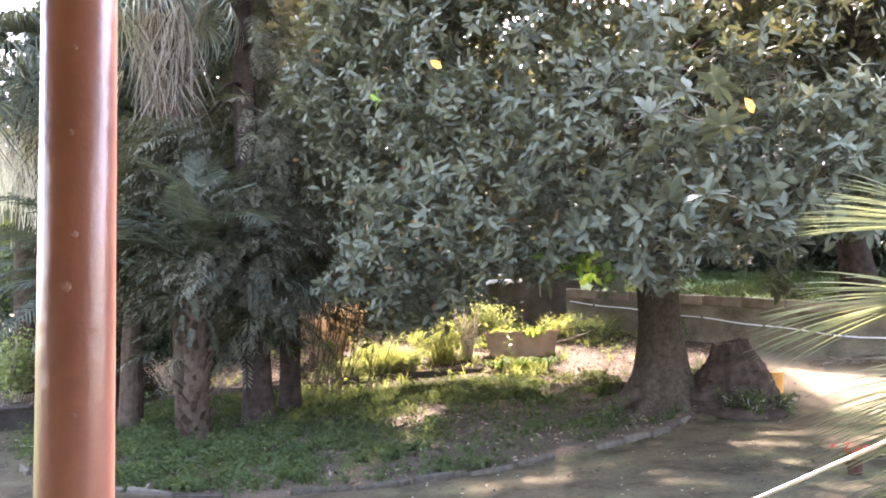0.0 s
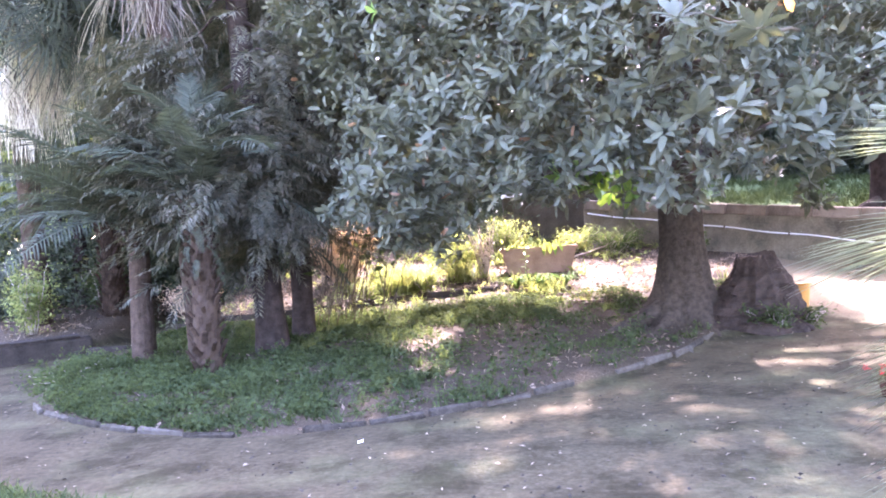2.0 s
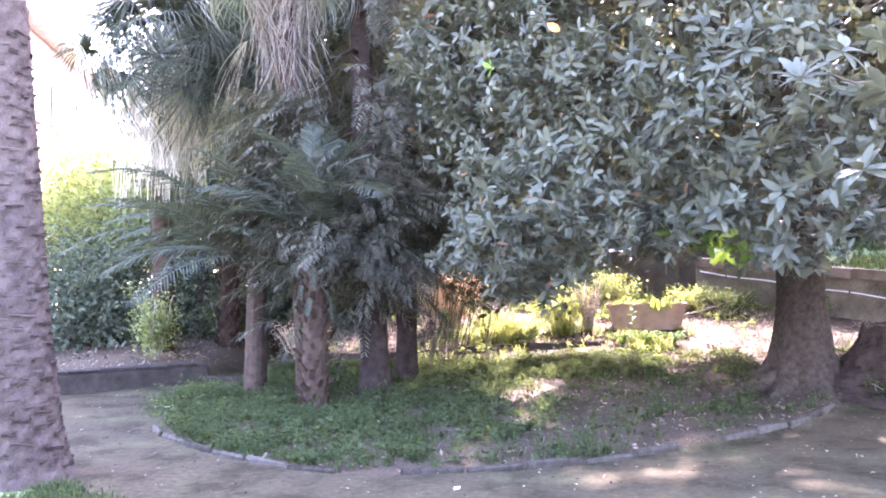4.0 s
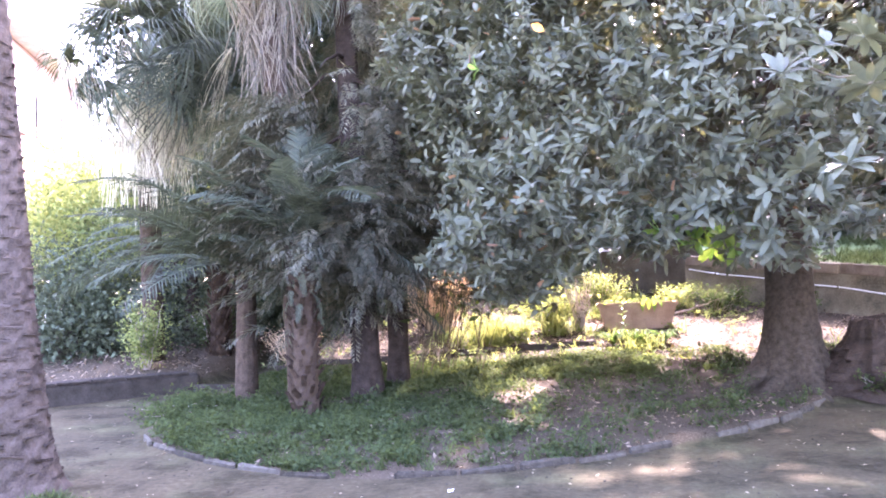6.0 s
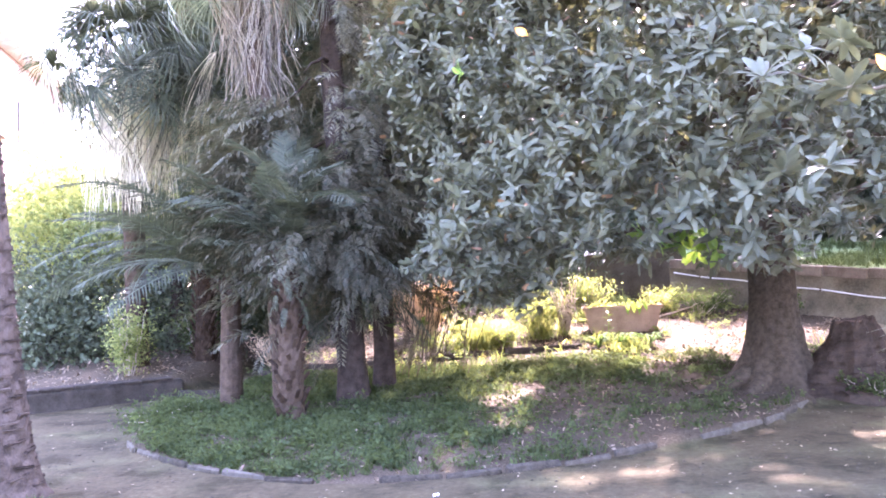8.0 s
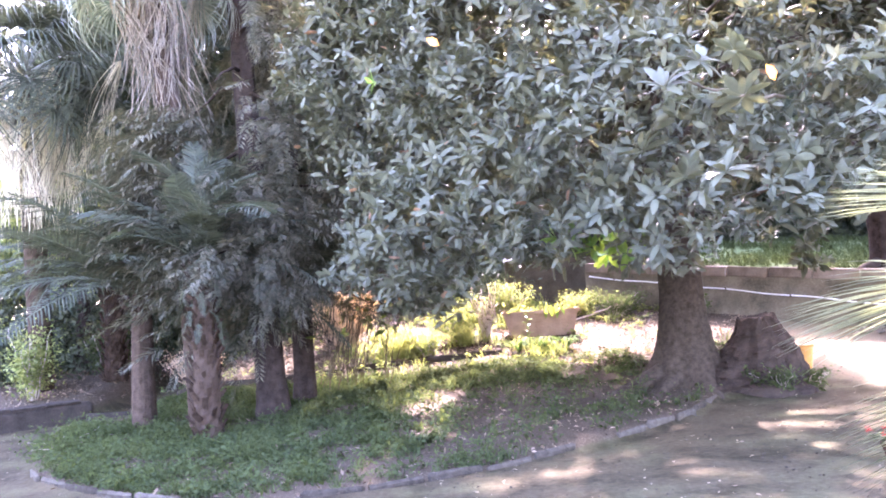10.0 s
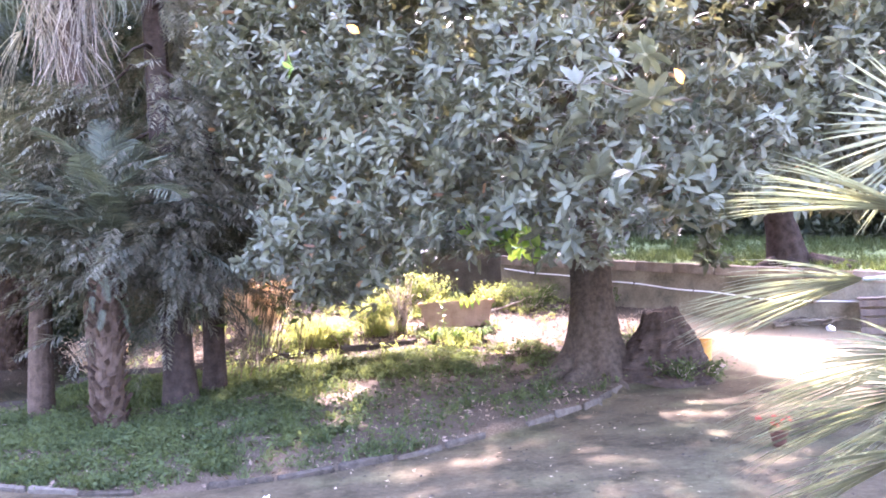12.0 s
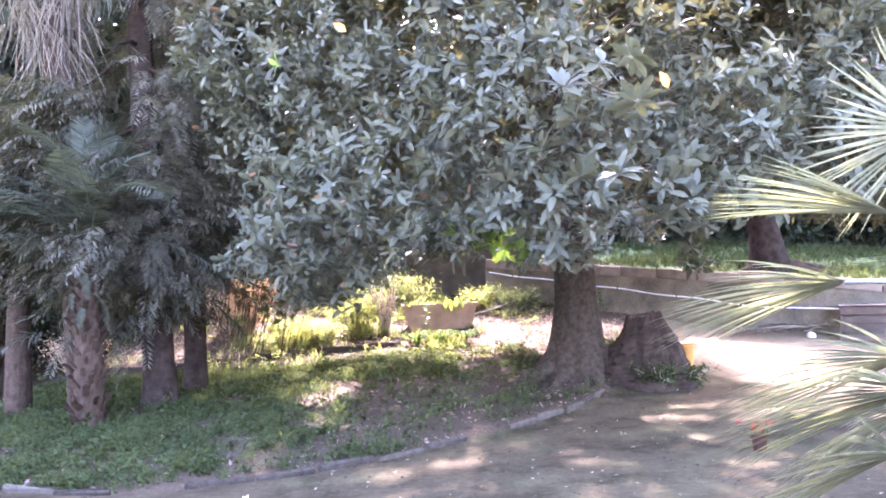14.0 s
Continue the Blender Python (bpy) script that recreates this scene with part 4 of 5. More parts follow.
def build_near_palm():
    base = (-4.62, 6.25, 0.0)
    t = thing("date_palm", "thick date palm trunk ringed with old leaf scars beside the path", "palm", base)
    n = 190
    s = np.linspace(0, 1, n)
    h = 7.5
    rad = np.interp(s * h, [0, .15, .5, 1.5, 7.5], [.42, .36, .31, .27, .25])
    v, f = tube(np.stack([-.085 * s * h, 0 * s, s * h - .1], 1), rad, 64, .025, 9, 6, .15, .25, scars=.07, rows=6)
    part("trunk", to_mesh("trunk", v, f), M_PALM_TRUNK, t)
    scar = block("leaf_scar", (.15, .02, .026), .009, .008, 77)
    for i in range(280):
        a, z = i * 137.5 + random.uniform(-14, 14), .1 + i * .014 + random.uniform(-.02, .02)
        r0 = float(np.interp(z, [0, .15, .5, 1.5, 7.5], [.42, .36, .31, .27, .25])) - .004
        part("leaf_scar", scar, M_PALM_TRUNK, t, "", pose(-.085 * z + math.cos(radians(a)) * r0, math.sin(radians(a)) * r0, z, 0, 0, a + 90) @ pose(0, 0, 0, random.uniform(-30, -8), random.uniform(-8, 8), 0) @ Matrix.Diagonal((random.uniform(.5, 1.5), 1, random.uniform(.5, 1.2), 1)))
    shapes = [to_mesh("frond", *feather(450 + i, 3.2, 50, .8)) for i in range(3)]
    for i in range(56):
        part("frond", shapes[i % 3], M_PALM_GREEN, t, "", pose(-.63, 0, 7.35, 0, 0, i * 137.5) @ pose(0, 0, 0, 0, -60 + 1.6 * i, 0))


build_near_palm()


def build_right_palm():
    base = (3.75, 4.35, 0.0)
    t = thing("fan_palm", "low fan palm with sunlit grey-green leaves beside the path", "palm", base, "fan palms")
    palm_trunk(t, 1.25, .2, .17, (-.05, 0), .14)
    crown = Vector((-.05, 0, 1.2))
    # each leaf: hub place, where its middle finger points, and its size
    leaves = [((2.8, 3.9, 1.8), (-1, .05, .2), .95, 14, 50), ((2.95, 3.8, 2.2), (-1, -.05, .12), .68, 58, 150), ((2.5, 3.85, 1.47), (-1, .08, -.1), .95, 24, 80),
              ((2.72, 3.75, 1.1), (-1, -.02, -.12), 1.0, 30, 80), ((2.7, 3.65, .9), (-.8, -.1, -.25), .8, 34, 100),
              ((2.6, 3.55, .98), (-1, -.05, -.1), .95, 32, 84), ((2.45, 3.5, .72), (-.9, -.05, -.15), .8, 36, 100), ((4.5, 4.6, 1.9), (.9, .2, .2), .8, 0, 220), ((4.2, 5.0, 1.6), (.5, .9, 0), .8, 0, 220), ((3.9, 3.5, 1.5), (.2, -1, -.1), .8, 0, 220), ((4.5, 4.0, 1.2), (.9, -.4, -.2), .8, 0, 220)]
    for i, (hub, way, L, roll, arc) in enumerate(leaves):
        hub = Vector(hub) - Vector(base)
        x = Vector(way).normalized()
        y = Vector((0, 0, 1)).cross(x).normalized()
        z = x.cross(y)
        turn = Matrix((x, y, z)).transposed().to_4x4() @ pose(0, 0, 0, roll)
        part("fan_leaf", to_mesh("fan_leaf", *fan_blade(500 + i, 36, L, arc, .0085, .045, .02, .035)), M_FAN_GREEN, t, "sunlit grey-green fan leaf", Matrix.Translation(hub) @ turn)
        v, f = tube(curve_points(crown, hub, 9, -.08), np.linspace(.02, .011, 9), 8)
        part("leaf_stalk", to_mesh("leaf_stalk", v, f, True), M_FAN_GREEN, t)


build_right_palm()


# ---- conifer and canes ----
def spray(seed, n=34, length=.5):
    """A feathery conifer twig hanging along +x: fine slivers on both sides."""
    r = np.random.default_rng(seed)
    out = []
    for i in range(n):
        s = i / n
        side = -1 if i % 2 else 1
        a = np.array([s * length, 0, -.25 * length * s * s])
        d = np.array([.6, side * r.uniform(.35, .9), r.normal(-.15, .3)])
        d /= np.linalg.norm(d)
        L = length * .36 * (1 - .6 * s)
        w = np.cross(d, np.array([0, 0, 1.0])); w /= np.linalg.norm(w) + 1e-9
        mid = a + d * L * .45
        out.append((np.stack([a, mid + w * .008, a + d * L + np.array([0, 0, -.12 * L]), mid - w * .008]), np.array([(0, 2, 1), (0, 3, 2)])))
    return joined(out)


SPRAYS = [spray(600 + i) for i in range(5)]


def build_conifer():
    base = (-2.72, 10.85, land1(-2.72, 10.85))
    t = thing("cypress_tree", "tall cypress with a dark straight trunk and feathery drooping foliage", "tree", base)
    z = np.linspace(-.15, 10, 60)
    rad = np.interp(z, [-.15, .15, .6, 2, 10], [.28, .235, .2, .19, .1])
    v, f = tube(np.stack([-.035 * z, .01 * z, z], 1), rad, 36, .05, 12, 5, .12, .15)
    part("trunk", to_mesh("trunk", v, f, True), M_ROOT_BARK, t)
    v, f = tube(np.stack([.26 + .07 * np.sin(z * .6) - .01 * z, .8 - .04 * z, z], 1), rad * .78, 30, .05, 13, 4, .12, .15)
    part("second_stem", to_mesh("second_stem", v, f, True), M_ROOT_BARK, t)
    r = np.random.default_rng(21)
    places = []
    for i in range(46):
        h = 2.0 + 8 * (i / 46) ** .9
        a = i * 2.4 + r.normal(0, .2)
        reach = r.uniform(.9, 1.9) * (1.1 - .05 * h)
        end = np.array((math.cos(a) * reach - .035 * h, math.sin(a) * reach, h - r.uniform(.1, .7)))
        if end[0] < -.35 and end[1] < .6 and h > 3.4:
            continue
        p = curve_points((-.035 * h, 0, h), end, 8, -.12, .02, i)
        v, f = tube(p, np.linspace(.035, .006, 8), 6)
        part("branch", to_mesh("branch", v, f, True), M_ROOT_BARK, t)
        for k in range(46):
            s = r.uniform(.2, 1.05)
            places.append(p[0] * (1 - s) + end * s + r.normal(0, .17, 3))
    for i in range(1500):
        a, h = r.uniform(0, 6.28), r.normal(2.65, .55)
        rad = abs(r.normal(0, .5)) * (1.35 - .25 * abs(h - 2.6))
        places.append(np.array((math.cos(a) * rad - .03 * h + .1, math.sin(a) * rad * .8 - .15, h)))
    for i in range(1500):
        a, h = r.uniform(0, 6.28), r.uniform(4, 10)
        rad = r.uniform(.5, 1.7)
        places.append(np.array((math.cos(a) * rad - .03 * h - .2, math.sin(a) * rad + .3, h)))
    for i in range(1500):
        places.append(np.array((r.normal(-.75, .42), r.normal(-.75, .22), r.normal(3.1, .62))))
    p = np.array(places)
    # leave the bare stem in view between the lower boughs
    bare = (np.abs(p[:, 0] + .035 * p[:, 2]) < .3) & (p[:, 1] < 0) & (p[:, 2] > 3.3)
    bare |= (p[:, 0] < -.35) & (p[:, 1] < .5) & (p[:, 2] > 4.3)
    p = p[~bare & ~lets_sun_in(p + np.array(base))]
    out = p * np.array((1, 1, 0)) + r.normal(0, .3, p.shape) + np.array((0, 0, -.35))
    x = out / np.linalg.norm(out, axis=1, keepdims=True)
    y = np.cross(np.array([[0, 0, 1.0]]), x); y /= np.linalg.norm(y, axis=1, keepdims=True)
    turns = np.stack([x, y, np.cross(x, y)], 2)
    idx = np.arange(len(p))
    mass = joined([scatter(SPRAYS[k], p[idx % 5 == k], turns[idx % 5 == k], r.uniform(.6, 1.3, (idx % 5 == k).sum())) for k in range(5)])
    tagged(part("foliage", to_mesh("foliage", *mass), M_CONIFER, t), kind="stuff")


build_conifer()


def build_canes():
    t = thing("cane_clump", "clump of thin leaning canes with sparse leaves behind the trunks", "canes", (-1.9, 12.4, land1(-1.9, 12.4)))
    r = np.random.default_rng(31)
    for i in range(44):
        x, y = r.normal(0, .3), r.normal(0, .25)
        h = r.uniform(1.4, 2.6)
        end = (x + r.normal(.5, .4), y + r.normal(0, .25), h)
        v, f = tube(curve_points((x, y, -.05), end, 8, -.1, .01, i), np.linspace(.008, .003, 8), 6)
        part("cane", to_mesh("cane", v, f, True), M_CANE, t)
    k = 150
    p = np.stack([r.normal(.1, .5, k), r.normal(0, .4, k), r.uniform(.8, 2.7, k)], 1)
    tagged(part("cane_leaves", to_mesh("cane_leaves", *scatter(SMALL, p, rotations(r.normal(0, 1, (k, 3)), r.uniform(0, 6, k)), r.uniform(.1, .22, k))), M_WEED, t), kind="stuff")


build_canes()


# ---- shrubs ----
def build_bush(name, label, at, size, leaves, leaf, mat, seed, stems=14, base=SMALL):
    at = (at[0], at[1], land1(at[0], at[1]) - .02)
    t = thing(name, label, "shrub", at)
    r = np.random.default_rng(seed)
    tips = []
    for i in range(stems):
        a = r.uniform(0, 6.28)
        end = np.array((math.cos(a) * size[0] * r.uniform(.2, .9), math.sin(a) * size[1] * r.uniform(.2, .9), size[2] * r.uniform(.55, 1)))
        v, f = tube(curve_points((end[0] * .15, end[1] * .15, -.03), end, 7, -.05, .02, seed + i), np.linspace(.012, .004, 7), 5)
        part("stem", to_mesh("stem", v, f, True), M_ASH if mat is not M_DRY_BUSH else M_DRY_BUSH, t)
        tips.append(end)
    tips = np.array(tips)
    c = tips[r.integers(0, stems, leaves)] * r.uniform(.25, 1.05, (leaves, 1)) + r.normal(0, .11, (leaves, 3)) * np.array((1, 1, .8)) * max(size)
    c[:, 2] = np.abs(c[:, 2]) + .02
    axis = r.normal(0, .6, (leaves, 3)) + np.array((0, 0, .8))
    tagged(part("foliage", to_mesh("foliage", *scatter(base, c, rotations(axis, r.uniform(0, 6.28, leaves)), leaf * r.uniform(.6, 1.3, leaves))), mat, t), kind="stuff")


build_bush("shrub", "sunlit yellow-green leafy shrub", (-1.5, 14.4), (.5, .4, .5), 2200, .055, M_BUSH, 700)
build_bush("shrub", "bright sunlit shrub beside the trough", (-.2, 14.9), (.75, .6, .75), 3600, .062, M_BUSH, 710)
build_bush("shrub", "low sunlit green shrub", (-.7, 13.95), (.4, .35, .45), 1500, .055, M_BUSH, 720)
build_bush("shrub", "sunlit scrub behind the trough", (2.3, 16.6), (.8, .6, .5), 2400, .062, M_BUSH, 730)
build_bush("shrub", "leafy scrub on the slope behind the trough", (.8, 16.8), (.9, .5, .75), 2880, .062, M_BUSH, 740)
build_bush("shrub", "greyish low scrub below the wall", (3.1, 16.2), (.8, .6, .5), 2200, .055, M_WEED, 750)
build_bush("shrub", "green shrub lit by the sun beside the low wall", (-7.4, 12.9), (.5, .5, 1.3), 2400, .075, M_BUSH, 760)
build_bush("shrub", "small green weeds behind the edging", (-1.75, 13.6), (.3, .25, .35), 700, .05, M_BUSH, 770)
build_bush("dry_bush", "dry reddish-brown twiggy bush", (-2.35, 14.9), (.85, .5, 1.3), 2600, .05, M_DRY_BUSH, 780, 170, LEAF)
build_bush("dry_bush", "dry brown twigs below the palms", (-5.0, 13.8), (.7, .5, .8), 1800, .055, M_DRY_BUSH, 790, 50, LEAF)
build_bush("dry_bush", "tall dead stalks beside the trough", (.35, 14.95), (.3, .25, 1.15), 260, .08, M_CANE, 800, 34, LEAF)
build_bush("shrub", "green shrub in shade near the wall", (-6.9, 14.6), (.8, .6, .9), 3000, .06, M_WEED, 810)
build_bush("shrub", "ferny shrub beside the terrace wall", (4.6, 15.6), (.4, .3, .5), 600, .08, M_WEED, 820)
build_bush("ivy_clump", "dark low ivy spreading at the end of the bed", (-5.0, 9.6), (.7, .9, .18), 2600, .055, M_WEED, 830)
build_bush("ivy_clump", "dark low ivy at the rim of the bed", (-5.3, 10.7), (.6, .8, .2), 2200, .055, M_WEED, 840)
build_bush("weed_clump", "green weeds growing up the stump", (4.0, 10.35), (.5, .22, .35), 800, .07, M_WEED, 850)
build_bush("weed_clump", "green weeds at the foot of the stump", (4.45, 10.5), (.35, .2, .28), 500, .07, M_WEED, 860)


def build_strap_clump(at, seed, scale=1.0):
    at = (at[0], at[1], land1(at[0], at[1]) - .01)
    t = thing("strap_leaf_plant", "clump of glossy arching strap leaves", "plant", at, "strap-leaved clumps")
    r = np.random.default_rng(seed)
    for i in range(30):
        a, L = r.uniform(0, 6.28), scale * r.uniform(.3, .5)
        s = np.linspace(0, 1, 7)
        rr = L * (s ** 1.1) * r.uniform(.5, .9)
        z = L * (1.25 * s - 1.0 * s ** 2.2)
        part("strap_leaf", to_mesh("strap_leaf", *strip(np.stack([math.cos(a) * rr, math.sin(a) * rr, z], 1), .018, .3)), M_STRAP, t)


build_strap_clump((.9, 13.75), 900, 1.25)
build_strap_clump((1.3, 13.65), 910, 1.3)
build_strap_clump((1.75, 13.75), 920, 1.15)
def build_grass_clump(at, seed, blades_n=150, tall=.62):
    """A fountain of fine arching blades."""
    at = (at[0], at[1], land1(at[0], at[1]) - .01)
    t = thing("grass_clump", "tall fine-leaved grass clump lit from behind", "grass", at, "tall grass clumps")
    r = np.random.default_rng(seed)
    shapes = []
    for i in range(8):
        L = tall * r.uniform(.75, 1.15)
        s = np.linspace(0, 1, 7)
        shapes.append(to_mesh("grass_blade", *strip(np.stack([L * .6 * s ** 1.5, .03 * np.sin(3 * s), L * (1.3 * s - .62 * s ** 2.4)], 1), .008, .3)))
    for i in range(blades_n):
        part("grass_blade", shapes[i % 8], M_BUSH, t, "", pose(r.normal(0, .12), r.normal(0, .1), 0, r.normal(0, 10), r.uniform(-30, 22), i * 137.5))


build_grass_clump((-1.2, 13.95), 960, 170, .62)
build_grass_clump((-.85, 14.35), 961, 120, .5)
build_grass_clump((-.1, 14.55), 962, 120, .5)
build_strap_clump((8.5, 14.1), 930, .55)
build_strap_clump((9.3, 13.7), 940, .5)


# ---- trough ----
def build_trough():
    z = land1(1.42, 15.0)
    t = thing("planter_trough", "long tapered terracotta-coloured trough full of weeds", "planter", (1.42, 15.05, z - .02))
    L, W, H = 1.46, .6, .5
    bm = bmesh.new()
    def ring(k, h, inset):
        return [bm.verts.new((sx * (L * k / 2 - inset), sy * (W * k / 2 - inset), h)) for sx, sy in ((-1, -1), (1, -1), (1, 1), (-1, 1))]
    rows = [ring(.8, 0, 0), ring(.96, H - .07, 0), ring(1.0, H - .065, -.012), ring(1.0, H, -.012), ring(1.0, H, .045), ring(.9, H - .12, .045)]
    for a, b in zip(rows, rows[1:]):
        for i in range(4):
            bm.faces.new((a[i], a[(i + 1) % 4], b[(i + 1) % 4], b[i]))
    bm.faces.new(rows[0][::-1])
    bmesh.ops.bevel(bm, geom=[e for e in bm.edges], offset=.012, segments=2, affect='EDGES')
    part("trough_body", bm_mesh("trough_body", bm), M_POT, t)
    part("soil", block("soil", (L * .87, W * .8, .06), .01, .01, 2), M_BARK, t, "dark soil", pose(0, 0, H - .16))
    r = np.random.default_rng(950)
    tufts = []
    for i in range(14):
        x, y = r.uniform(-.6, .6), r.uniform(-.2, .2)
        k = 26
        p = np.stack([r.normal(x, .08, k), r.normal(y, .07, k), H - .08 + np.abs(r.normal(0, .07, k))], 1)
        tufts.append(scatter(SMALL, p, rotations(r.normal(0, 1, (k, 3)) + np.array((0, 0, 1)), r.uniform(0, 6, k)), r.uniform(.06, .12, k)))
    tagged(part("weed_cover", to_mesh("weed_cover", *joined(tufts)), M_BUSH, t), kind="stuff")
    big = to_mesh("drooping_leaf", *LEAF)
    for i, (x, a, b) in enumerate([(.2, 50, -95), (.28, 70, -75), (.12, 65, -120), (.33, 40, -60)]):
        part("drooping_leaf", big, M_SPRING, t, "pale drooping leaf", pose(x, -W / 2 - .01, H + .1, 0, 0, b) @ pose(0, 0, 0, 0, a) @ Matrix.Scale(.28, 4))
    s = thing("weed_stalk", "thin leafy weed stalk in front of the trough", "weed", (1.1, 14.35, land1(1.1, 14.35)))
    v, f = tube(curve_points((0, 0, -.02), (.03, 0, .62), 9, 0, .012, 6), np.linspace(.006, .003, 9), 6)
    part("stalk", to_mesh("stalk", v, f), M_SPRING, s)
    for i in range(9):
        part("stalk_leaf", big, M_SPRING, s, "", pose(.02, 0, .18 + .05 * i, 0, 0, i * 137) @ pose(0, 0, 0, 0, -20) @ Matrix.Scale(.13, 4))


build_trough()


# ---- second tree on the terrace ----
def build_terrace_tree():
    x0, y0 = 8.1, 14.85
    t = thing("terrace_tree", "dark broad-leaved tree with a leaning brown trunk on the terrace", "tree", (x0, y0, land1(x0, y0)))
    z = np.linspace(-.2, 6, 36)
    v, f = tube(np.stack([-.08 * z, .02 * z, z], 1), np.interp(z, [-.2, .2, .8, 3, 6], [.46, .36, .29, .26, .16]), 36, .04, 61, 5, .35, .3)
    part("trunk", to_mesh("trunk", v, f, True), M_ROOT_BARK, t)
    for i, (a, reach) in enumerate([(-10, 1.5), (-35, 1.2), (200, 1.0), (250, .8)]):
        s = np.linspace(.3, 1, 9)
        px, py = math.cos(radians(a)) * reach * s, math.sin(radians(a)) * reach * s
        gz = np.array([land1(x0 + a_, y0 + b_) for a_, b_ in zip(px, py)]) - land1(x0, y0)
        v, f = tube(np.stack([px, py, gz + .15 * (1 - s)], 1), np.linspace(.16, .05, 9), 10, .06, i)
        part("root", to_mesh("root", v, f, True), M_ROOT_BARK, t)
    for i in range(9):
        a = i * 2.4
        v, f = tube(curve_points((-.3, 0, 2.6 + .3 * i), (math.cos(a) * 1.8 - .3, math.sin(a) * 1.8, 4.2 + .4 * i), 9, -.2, .05, i), np.linspace(.1, .025, 9), 8)
        part("limb", to_mesh("limb", v, f, True), M_ROOT_BARK, t)
    p = crown_places(2400, (x0, y0 + .8, 0), [(3.3, 3.0), (5, 4.2), (7, 4.0), (9, 2.0)], .35, 62, .2)
    p = p[~lets_sun_in(p)]
    p -= np.array((x0, y0, land1(x0, y0)))
    n = len(p)
    tagged(part("crown", to_mesh("crown", *scatter(SIMPLE[0], p, rotations(rng.normal(0, 1, (n, 3)), rng.uniform(0, 6, n)), rng.uniform(1.1, 1.7, n))), M_WOODS, t), kind="stuff")


build_terrace_tree()


# ---- woods behind ----
CLUMP = joined([scatter(SMALL, np.random.default_rng(5).normal(0, .3, (64, 3)), rotations(np.random.default_rng(6).normal(0, 1, (64, 3)), np.random.default_rng(7).uniform(0, 6, 64)), np.random.default_rng(8).uniform(.1, .22, 64))])


CLUMP_FINE = joined([scatter(SMALL, np.random.default_rng(15).normal(0, .32, (150, 3)), rotations(np.random.default_rng(16).normal(0, 1, (150, 3)), np.random.default_rng(17).uniform(0, 6, 150)), np.random.default_rng(18).uniform(.045, .085, 150))])


def build_wood_tree(x, y, height, radius, low, seed, lean=0.0, mat=M_WOODS):
    z0 = land1(x, y)
    t = thing("background_tree", "leafy tree in the shaded woods behind the garden", "tree", (x, y, z0), "woods behind")
    z = np.linspace(-.2, height * .8, 14)
    v, f = tube(np.stack([lean * z, 0 * z, z], 1), np.interp(z, [0, height * .8], [.24, .07]), 12, .04, seed, 4, .4, .3)
    part("trunk", to_mesh("trunk", v, f, True), M_ROOT_BARK, t)
    n = int((150 + 26 * radius * radius * (height - low) / 3) * (.85 if x > 3 and 20 < y < 25 else .2 if y > 25 else .4 if y > 19.5 else .65))
    p = crown_places(n, (x, y, 0), [(low, radius * .8), (low + (height - low) * .4, radius), (height, radius * .35)], .35, seed, .35)
    p[:, 2] += z0 * .5
    p = p[~lets_sun_in(p)]
    p -= np.array((x, y, z0))
    n = len(p)
    r = np.random.default_rng(seed)
    tagged(part("crown", to_mesh("crown", *scatter(CLUMP_FINE if y < 19.5 and height < 6 else CLUMP, p, rotations(r.normal(0, 1, (n, 3)), r.uniform(0, 6, n)), r.uniform(1.1, 2.0, n) * (1.35 if y > 25 else 1))), mat, t), kind="stuff")


wr = random.Random(4)
for x, y, h, rad, low in [(-9.5, 20, 6.5, 2.6, .6), (-6.0, 21, 7.5, 2.6, .5), (-3, 22.5, 5.5, 2.6, .4), (0, 23.5, 4.6, 2.4, .4), (3, 23.5, 4.8, 2.4, .6), (6, 24, 8, 2.8, 1.2), (9.5, 24.5, 9, 3, 1.5),
                          (13, 22, 9, 3.2, 1.2), (16, 18, 9, 3.2, 1.0), (-5, 27, 11, 3.2, 2), (1, 29, 12, 3.5, 2), (6, 31, 13, 3.8, 2), (12, 30, 13, 3.8, 2), (18, 26, 12, 3.8, 1.5), (20, 19, 11, 3.5, 1),
                          (-4.5, 16.5, 5.0, 1.9, .5), (-9.2, 17, 4.9, 1.8, 2.6), (-11.5, 17, 4.6, 1.8, 2.2), (-13.5, 21, 4.9, 2.2, 2), (-8.0, 15.8, 2.3, 1.3, .1), (-10.2, 14.8, 2.2, 1.3, .1), (-7.4, 16.2, 8.6, 1.4, 4.6), (-5.2, 15.2, 10.5, 2.2, 3.2), (-2.6, 15.8, 9.5, 1.7, 4.6), (-4.2, 18.6, 2.6, 1.4, .1), (-2.0, 18.9, 2.4, 1.4, .1), (.0, 19.2, 2.2, 1.3, .1), (6.4, 23.4, 2.6, 1.6, .0), (9.2, 22.6, 2.8, 1.7, .0), (12.0, 21.6, 2.8, 1.7, .0), (14.6, 19.6, 2.8, 1.7, .0), (4.0, 23.0, 2.4, 1.5, .0), (6.6, 20.8, 8.5, 2.6, 4.2), (-6.3, 18.0, 2.8, 1.4, .1), (17, 12, 8, 2.8, .6)]:
    build_wood_tree(x, y, h, rad, low, wr.randrange(10000), mat=M_BUSH if x < -8 and 4.5 < h < 5 else M_WOODS)


